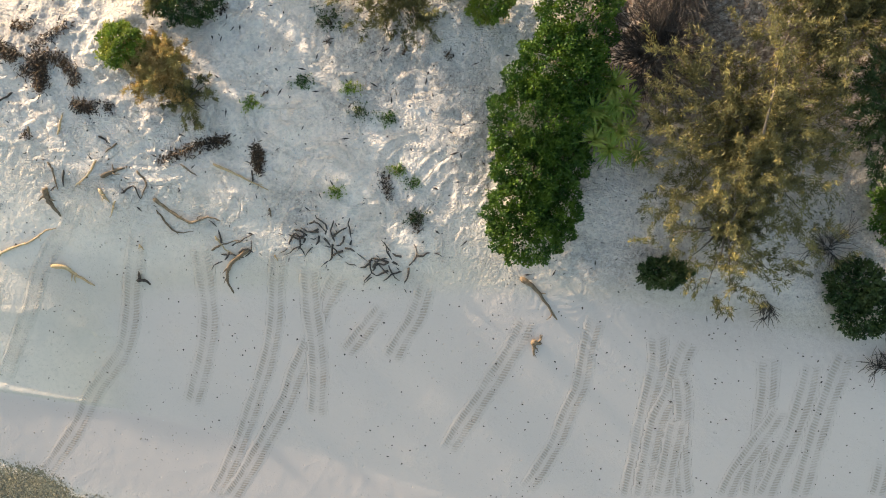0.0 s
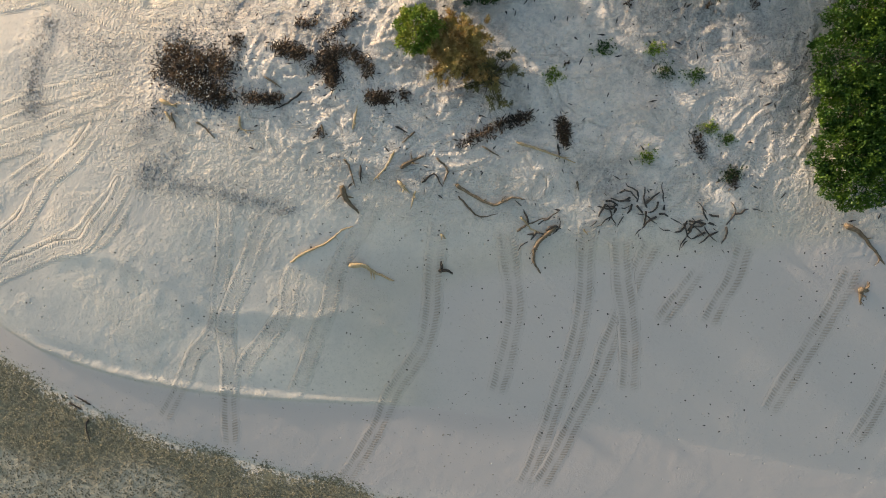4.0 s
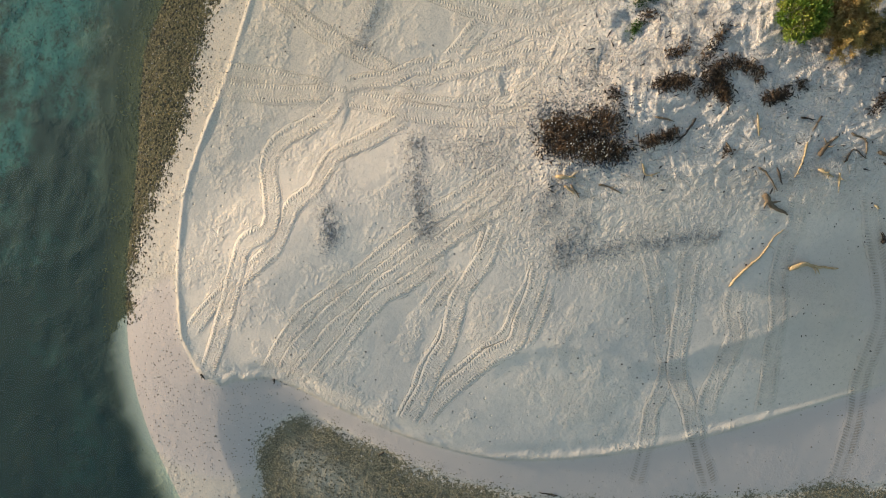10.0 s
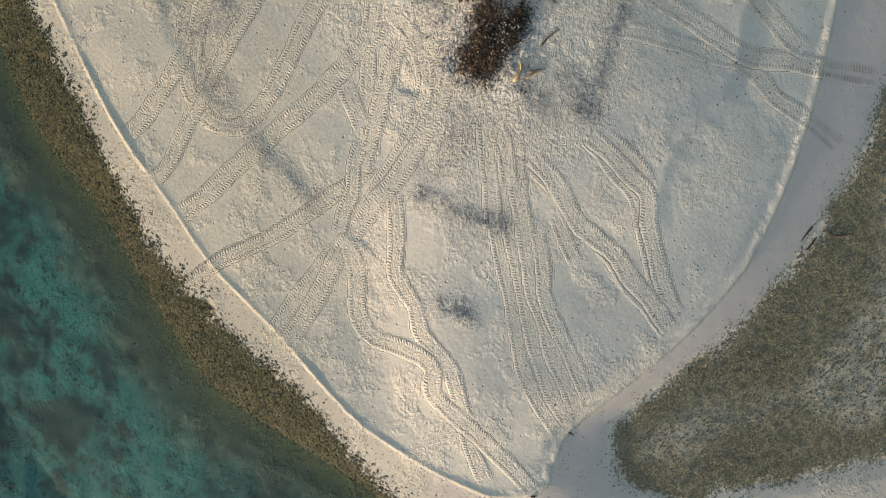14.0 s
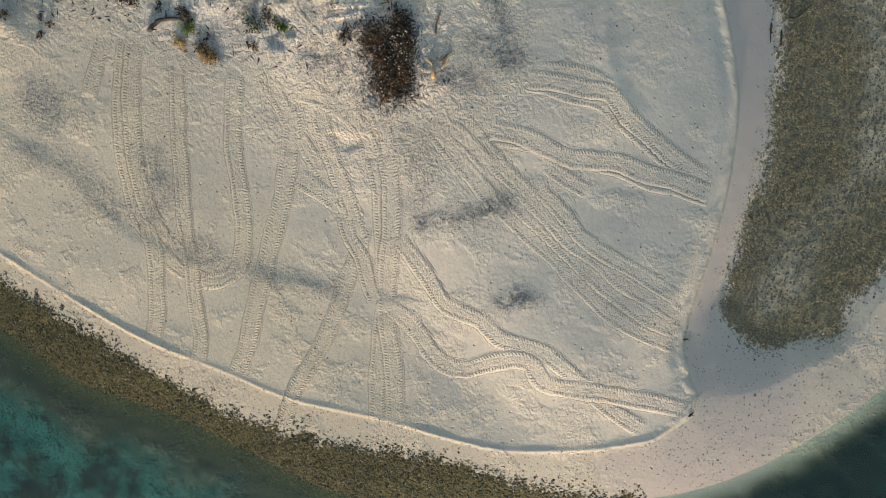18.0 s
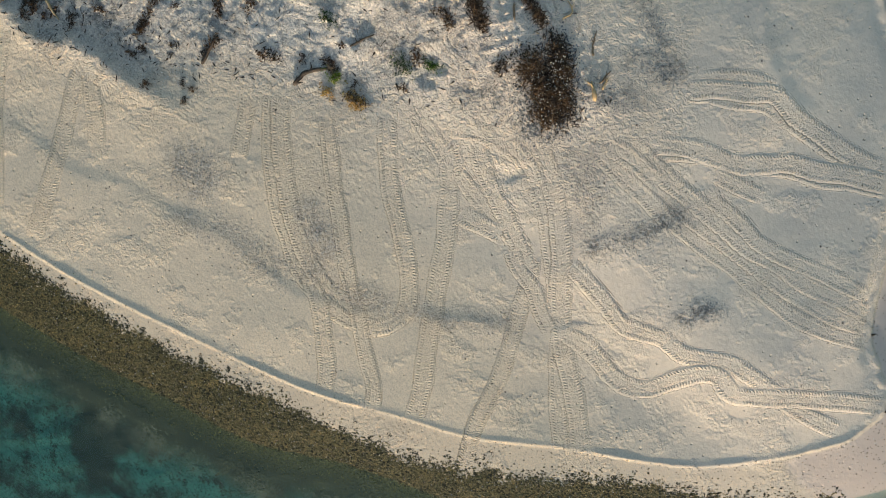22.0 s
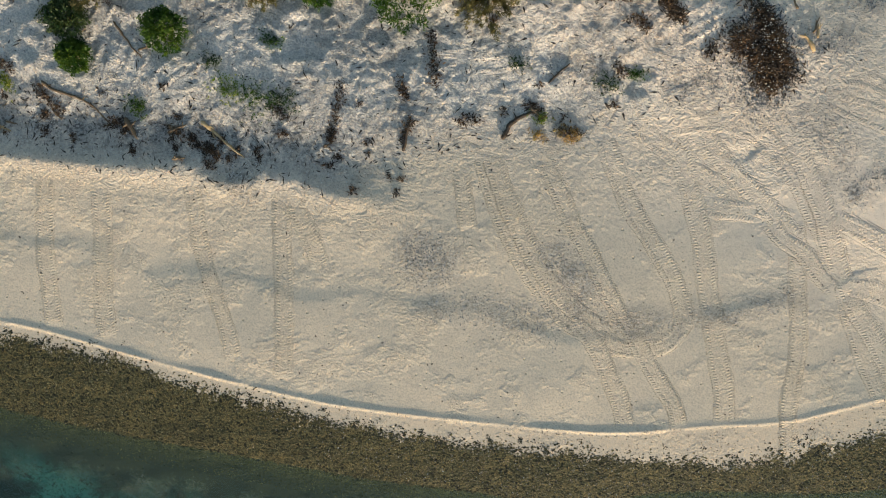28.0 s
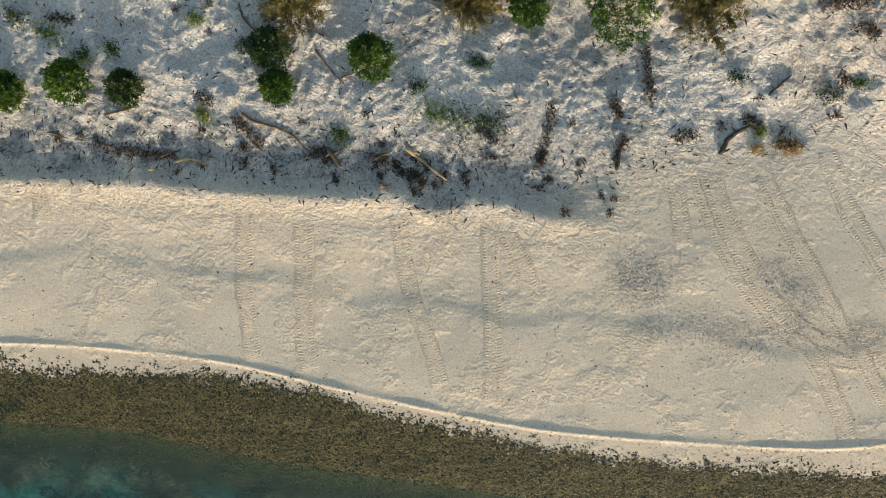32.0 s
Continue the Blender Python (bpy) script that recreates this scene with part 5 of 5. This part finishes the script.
bush("shrub", 1.2, 12.6, [(0, 0, .7, 1.3, 1.3, 1.0)], LEAF_PANDAN, "small yellow green shrub on the dune", 6000, (0.16, 0.1), "shrub", "round shrubs", seed=66)
bush("shrub", -17.9, 13.0, [(0, 0, .7, 1.9, 1.5, 1.0)], LEAF_DARK, "dull green shrub with brown patches", 6500, (0.15, 0.09), "shrub", "round shrubs", seed=67)
for i, (x, y, r, m) in enumerate([(18.9, 40.2, 1.2, LEAF_GREEN), (15.1, 37.7, 1.4, LEAF_GREEN), (11.4, 36.3, 1.15, LEAF_DARK), (3.8, 29.6, 1.3, LEAF_DARK), (2.4, 31.6, 1.05, LEAF_GREEN), (-2.4, 27.1, 1.4, LEAF_GREEN), (-10.0, 19.7, 1.2, LEAF_GREEN), (-15.4, 17.7, 2.0, LEAF_GREEN)]):
    bush("shrub", x, y, [(0, 0, r * .5, r, r * .92, r * .75), (r * .3, -r * .3, r * .35, r * .7, r * .7, r * .6)], m, "rounded green shrub on the pale dune", 5600, (0.15, 0.1), "shrub", "round shrubs on the dune", seed=70 + i)
for i, (x, y, r) in enumerate([(3.6, 26.0, 2.2), (-6.4, 20.5, 2.0), (-19.8, 14.7, 2.3)]):
    she_oak(x, y, r, 1.8, LEAF_OLIVE, "low olive brown feathery shrub", 300, 80 + i)
low = [(-9.6, 27.9, 1.6), (-7.8, 28.4, 1.2), (-11.3, 27.1, 1.2), (-2.6, 32.5, .9), (6.2, 35.5, .8), (-5.9, 27.3, .7), (-8.7, 24.1, .8), (9.4, 30.0, .7), (5.4, 30.1, .9), (15.3, 35.6, 1.0), (18.1, 35.3, 1.2), (20.7, 35.4, 1.2), (13.7, 34.4, .8),
       (-4.7, 2.2, .7), (-3.6, -0.8, .7), (-3.7, 1.4, .5), (-7.7, 7.5, .7), (-7.3, 6.0, .7), (-10.9, 7.9, .7), (-14.2, 6.6, .7), (-9.1, 11.9, 1.2), (-5.4, 5.6, .7), (-8.7, 0.9, .6), (-29.7, 15.9, .8), (-30.9, 14.4, .6), (-27.0, 19.8, .6), (-24.0, 17.6, .6)]
for i, (x, y, r) in enumerate(low):
    creeper(x, y, r, r * 0.7, int(420 * r), (LEAF_GREEN, LEAF_PANDAN, LEAF_DARK)[i % 3], "low straggling green plant on sand", 100 + i)
for i, (x, y, r) in enumerate([(-29.2, 19.8, .9), (-27.4, 20.9, .5)]):
    creeper(x, y, r, r * 0.6, int(420 * r), LEAF_BROWN, "dry brown straggling plant on sand", 140 + i)

# ---- driftwood ----
thick = {1: (0.16, PALEWOOD), 2: (0.20, DRIFTWOOD), 8: (0.14, DRIFTWOOD), 13: (0.14, DRIFTWOOD), 0: (0.085, PALEWOOD), 11: (0.11, DRIFTWOOD), 16: (0.09, PALEWOOD), 20: (0.13, DARKWOOD), 25: (0.14, PALEWOOD), 31: (0.17, DRIFTWOOD), 32: (0.13, DRIFTWOOD), 33: (0.2, DRIFTWOOD), 6: (0.11, PALEWOOD)}
for i, points in enumerate(LOGS_SOUTH):
    radius, mat = thick.get(i, (0.07, (DRIFTWOOD, DARKWOOD, DRIFTWOOD, PALEWOOD)[i % 4]))
    kind = "driftwood_log" if radius > 0.1 else "driftwood_branch"
    tone = {PALEWOOD: "sun-bleached pale", DARKWOOD: "dark weathered", DRIFTWOOD: "weathered brown"}[mat]
    log(points, radius, mat, kind, tone + (" driftwood log lying on the sand" if radius > 0.1 else " driftwood branch lying on the sand"), "driftwood", 200 + i, 2 if radius > 0.1 else 1)
thick = {0: 0.11, 1: 0.17, 2: 0.13, 3: 0.13, 4: 0.12, 15: 0.16, 16: 0.12, 17: 0.13, 9: .12}
for i, points in enumerate(LOGS_NORTH):
    radius = thick.get(i, 0.08)
    mat = DARKWOOD if i in (15, 17, 18, 20) else (PALEWOOD if i in (3, 4, 21, 14) else DRIFTWOOD)
    tone = {PALEWOOD: "sun-bleached pale", DARKWOOD: "dark weathered", DRIFTWOOD: "weathered brown"}[mat]
    log(points, radius, mat, "driftwood_log" if radius > 0.1 else "driftwood_branch", tone + " driftwood at the dune foot", "driftwood", 300 + i, 2)
for i, points in enumerate(STICKS):
    log(points, 0.07, DARKWOOD, "stick", "dark stick stranded on damp sand", "stick", 350 + i, 1)
rt = random.Random(9)
for k, (x, y) in enumerate(TANGLES):
    root = tagged(new("fallen_branch"), "grey tangle of dead crooked branches on sand", "dead branch", "dead branches at the dune foot")
    root.location = (x, y, ground_at(x, y))
    for b in range(9 if k < 3 else 6):
        a = rt.uniform(0, 6.28)
        px, py = rt.uniform(-.9, .9), rt.uniform(-.6, .6)
        pts = []
        for q in range(6):
            pts.append((px, py, ground_at(x + px, y + py) - root.location.z + 0.05 + 0.12 * math.sin(q * 1.3 + b)))
            a += rt.uniform(-.7, .7)
            px, py = px + math.cos(a) * .36, py + math.sin(a) * .36
        part("branch", mesh_from("branch", *tube(pts, [.075, .065, .055, .045, .035, .015], 6, k * 20 + b), TWIGS, True), root)
halves = {0: 1.1, 1: 0.85, 2: 0.7, 3: 0.5, 4: 0.5, 5: 0.5, 6: 0.4, 7: 0.4, 8: 0.42, 9: 0.4}
for i, points in enumerate(PILES):
    half = halves.get(i, 0.42)
    wrack_pile(points, half, "dark heap of dry twigs, pods and weed on sand", 400 + i, 120 if i > 2 else 150, tall=0.28 if i < 5 else 0.16)

# ---- loose stones, shells and litter ----
rs = np.random.RandomState(77)


def field_at(field, places):
    i = np.clip(np.searchsorted(XS, places[:, 0]), 0, len(XS) - 1)
    j = np.clip(np.searchsorted(YS, places[:, 1]), 0, len(YS) - 1)
    return field[j, i]


spots = np.c_[rs.uniform(-72, -26, 60000), rs.uniform(-27, 2, 60000)]
spots = spots[(field_at(d_reef, spots) > rs.uniform(-0.8, 1.2, len(spots))) & (rs.uniform(size=len(spots)) < 0.75)][:20000]
scatter_chips("coral_rubble", "olive brown broken coral rubble on the reef flat", "coral rubble", spots, 0.11, RUBBLE, 78, 0.35)
spots = np.c_[rs.uniform(-75, 26, 210000), rs.uniform(12, 69, 210000)]
spots = spots[(-field_at(d_weed, spots) > rs.normal(0, .4, len(spots)) - .15) & (field_at(d_water, spots) > -2.0)][:42000]
WEED = leaf_material("brown_weed_rubble", (0.016, 0.016, 0.007), (0.27, 0.225, 0.085), (0.075, 0.066, 0.025))
scatter_chips("weedy_rubble", "dark brown weed covered rubble along the tide line", "seaweed", spots, 0.085, WEED, 79, 0.4)
spots = spots[field_at(d_water, spots) > -0.2]
pick = rs.permutation(len(spots))
GOLDEN = leaf_material("golden_brown_weed", (0.06, 0.050, 0.018), (0.34, 0.28, 0.13), (0.15, 0.125, 0.05))
scatter_chips("weedy_rubble", "golden brown weed tufts and pale stones along the tide line", "seaweed", spots[pick[:11000]] + 0.05, 0.105, GOLDEN, 83, 0.45, 1.3)
BLACKISH = leaf_material("blackish_weed", (0.014, 0.013, 0.006), (0.06, 0.052, 0.022), (0.028, 0.025, 0.011))
scatter_chips("weedy_rubble", "blackish weed clumps between stones along the tide line", "seaweed", spots[pick[11000:24000]] - 0.04, 0.12, BLACKISH, 84, 0.3, 1.4)
spots = np.c_[rs.uniform(-42, 26, 60000), rs.uniform(-4, 46, 60000)]
near_scarp = np.abs(field_at(d_scarp, spots) - 2.6) < 3.0
keep = (field_at(d_dune, spots) > -1.0) & (rs.uniform(size=len(spots)) < np.where(near_scarp, 0.8, np.where(spots[:, 1] > 13, 0.42, 0.10)))
scatter_chips("shell_bits", "white broken shell and coral scattered over the dune", "shells", spots[keep][:26000], 0.07, SHELL, 80, 0.4)
spots = np.c_[rs.uniform(-68, 30, 9000), rs.uniform(-22, 52, 9000)]
keep = (field_at(d_crest, spots) > 0.5) & (rs.uniform(size=len(spots)) < np.where(field_at(d_dune, spots) > 0, 0.38, 0.16))
low_beach = np.c_[rs.uniform(-45, 30, 550), rs.uniform(-22, 0, 550)]
low_beach = low_beach[(field_at(d_dune, low_beach) < 0) & (field_at(d_crest, low_beach) > -1.0)]
scatter_chips("beach_litter", "small dark leaves, pods and pebbles on sand", "litter", np.vstack([spots[keep], low_beach]), 0.08, DARKWOOD, 81, 0.3, 1.6)

# clumps of twigs and weed caught along the dune foot and in its hollows
clump = random.Random(31)
line = smooth_line(SCARP[1:], 10)
for i in range(46):
    k = clump.randrange(len(line))
    x, y = line[k][0] + clump.uniform(-.3, 1.3), line[k][1] - clump.uniform(0.8, 4.2)
    a, ln = clump.uniform(0, 3.14), clump.uniform(.2, .9)
    wrack_pile([(x, y), (x + ln * math.cos(a), y + ln * math.sin(a))], clump.uniform(.18, .34), "small dark clump of twigs at the dune foot", 500 + i, 150, tall=0.1)
for i in range(44):
    x, y = clump.uniform(-33, 16), clump.uniform(4, 36)
    if d_dune[int(np.searchsorted(YS, y)), int(np.searchsorted(XS, x))] < 1.0:
        continue
    a, ln = clump.uniform(0, 3.14), clump.uniform(.2, .7)
    wrack_pile([(x, y), (x + ln * math.cos(a), y + ln * math.sin(a))], clump.uniform(.15, .28), "small dark clump of twigs in a dune hollow", 560 + i, 130, tall=0.1)
spots = np.c_[rs.uniform(-42, 28, 16000), rs.uniform(-8, 46, 16000)]
keep = (field_at(d_dune, spots) > -0.6) & (rs.uniform(size=len(spots)) < np.where(np.abs(field_at(d_scarp, spots) - 2.2) < 2.5, 0.7, np.where(spots[:, 1] < 12, 0.07, 0.18)))
scatter_chips("twig_litter", "thin dead twigs strewn over the dune", "twigs", spots[keep], 0.075, TWIGS, 82, 0.5, 5.5)

# sticks and pods with some body in the large heaps
PODS = leaf_material("brown_pods", (0.016, 0.012, 0.010), (0.16, 0.095, 0.05), (0.04, 0.028, 0.02))
for i, points in enumerate(PILES[:10]):
    line = smooth_line(points, 6) if len(points) > 2 else np.linspace(points[0], points[1], 8)
    half = halves.get(i, 0.42)
    n = int(430 * half * (1.0 + half))
    spots = line[rs.randint(0, len(line), n)] + rs.normal(size=(n, 2)) * half * 0.55
    scatter_chips("heap_sticks", "brown sticks, husks and pods heaped on sand", "driftwood heap", spots, 0.055, PODS, 130 + i, 0.8, 5.5, 0.28)

# pale shell and dark gravel mixed into the large heaps
for i, points in enumerate(PILES[:3]):
    line = smooth_line(points, 6) if len(points) > 2 else np.linspace(points[0], points[1], 8)
    k = rs.randint(0, len(line), 1500)
    spots = line[k] + rs.normal(size=(1500, 2)) * (1.1, 0.8, 0.6)[i]
    scatter_chips("shell_bits", "white broken shell mixed with dark heap", "shells", spots[:160], 0.075, SHELL, 90 + i, 0.5, 1.0, 0.34)
    scatter_chips("gravel_bits", "dark blue grey coral gravel round a heap", "gravel", spots[420:], 0.085, GRAVEL_BITS, 94 + i, 0.5)
    scatter_chips("twig_litter", "pale and brown dry twigs on a dark heap", "twigs", line[k][:110] + rs.normal(size=(110, 2)) * (0.8, 0.6, 0.45)[i], 0.05, DRIFTWOOD, 110 + i, 0.6, 5.0, 0.24)
# bits on every strip, those that stand for grey shade too
spots = []
for half, strength, points in STRIPS:
    line = smooth_line(points)
    n = int(260 * strength * half * len(line) / 6)
    spots.append(line[rs.randint(0, len(line), n)] + rs.normal(size=(n, 2)) * half * 0.8)
spots = np.vstack(spots)
scatter_chips("gravel_bits", "dark grey coral gravel strewn over pale sand", "gravel", spots, 0.06, GRAVEL_BITS, 97, 0.45)

# strands of dark weed left above the weed belt
spots = np.c_[rs.uniform(-75, 26, 90000), rs.uniform(12, 69, 90000)]
up = field_at(d_weed, spots)
spots = spots[(up > -0.4) & (up < 1.6) & (rs.uniform(size=len(spots)) < np.exp(-np.maximum(up, 0) / 0.35)) & (field_at(d_water, spots) > 0)][:9000]
knots = spots[rs.randint(0, len(spots), 700)]
spots = np.vstack([spots, np.repeat(knots, 9, axis=0) + rs.normal(size=(6300, 2)) * 0.10])
scatter_chips("weed_strands", "dark strands of weed strewn on damp sand", "seaweed", spots, 0.065, WEED_DARK, 120, 0.3, 1.6)

# pebbles and shell bits over the foreshore round the point
spots = np.c_[rs.uniform(-75, -20, 40000), rs.uniform(-25, 48, 40000)]
fore = (field_at(d_crest, spots) < 0.1) & (field_at(d_water, spots) > 0.1) & (field_at(d_reef, spots) < 0.2)
fore &= ~((spots[:, 0] > -62) & (spots[:, 1] < 3)) | (rs.uniform(size=len(spots)) < 0.12)
spots = spots[fore]
PEBBLE = leaf_material("grey_brown_pebbles", (0.16, 0.13, 0.095), (0.45, 0.38, 0.29), (0.28, 0.23, 0.17))
scatter_chips("pebbles", "small grey brown pebbles strewn on the foreshore sand", "pebbles", spots[:3600], 0.075, PEBBLE, 140, 0.45, 1.2)
scatter_chips("shell_bits", "white shell bits strewn on the foreshore sand", "shells", spots[3600:5200], 0.06, SHELL, 141, 0.45)
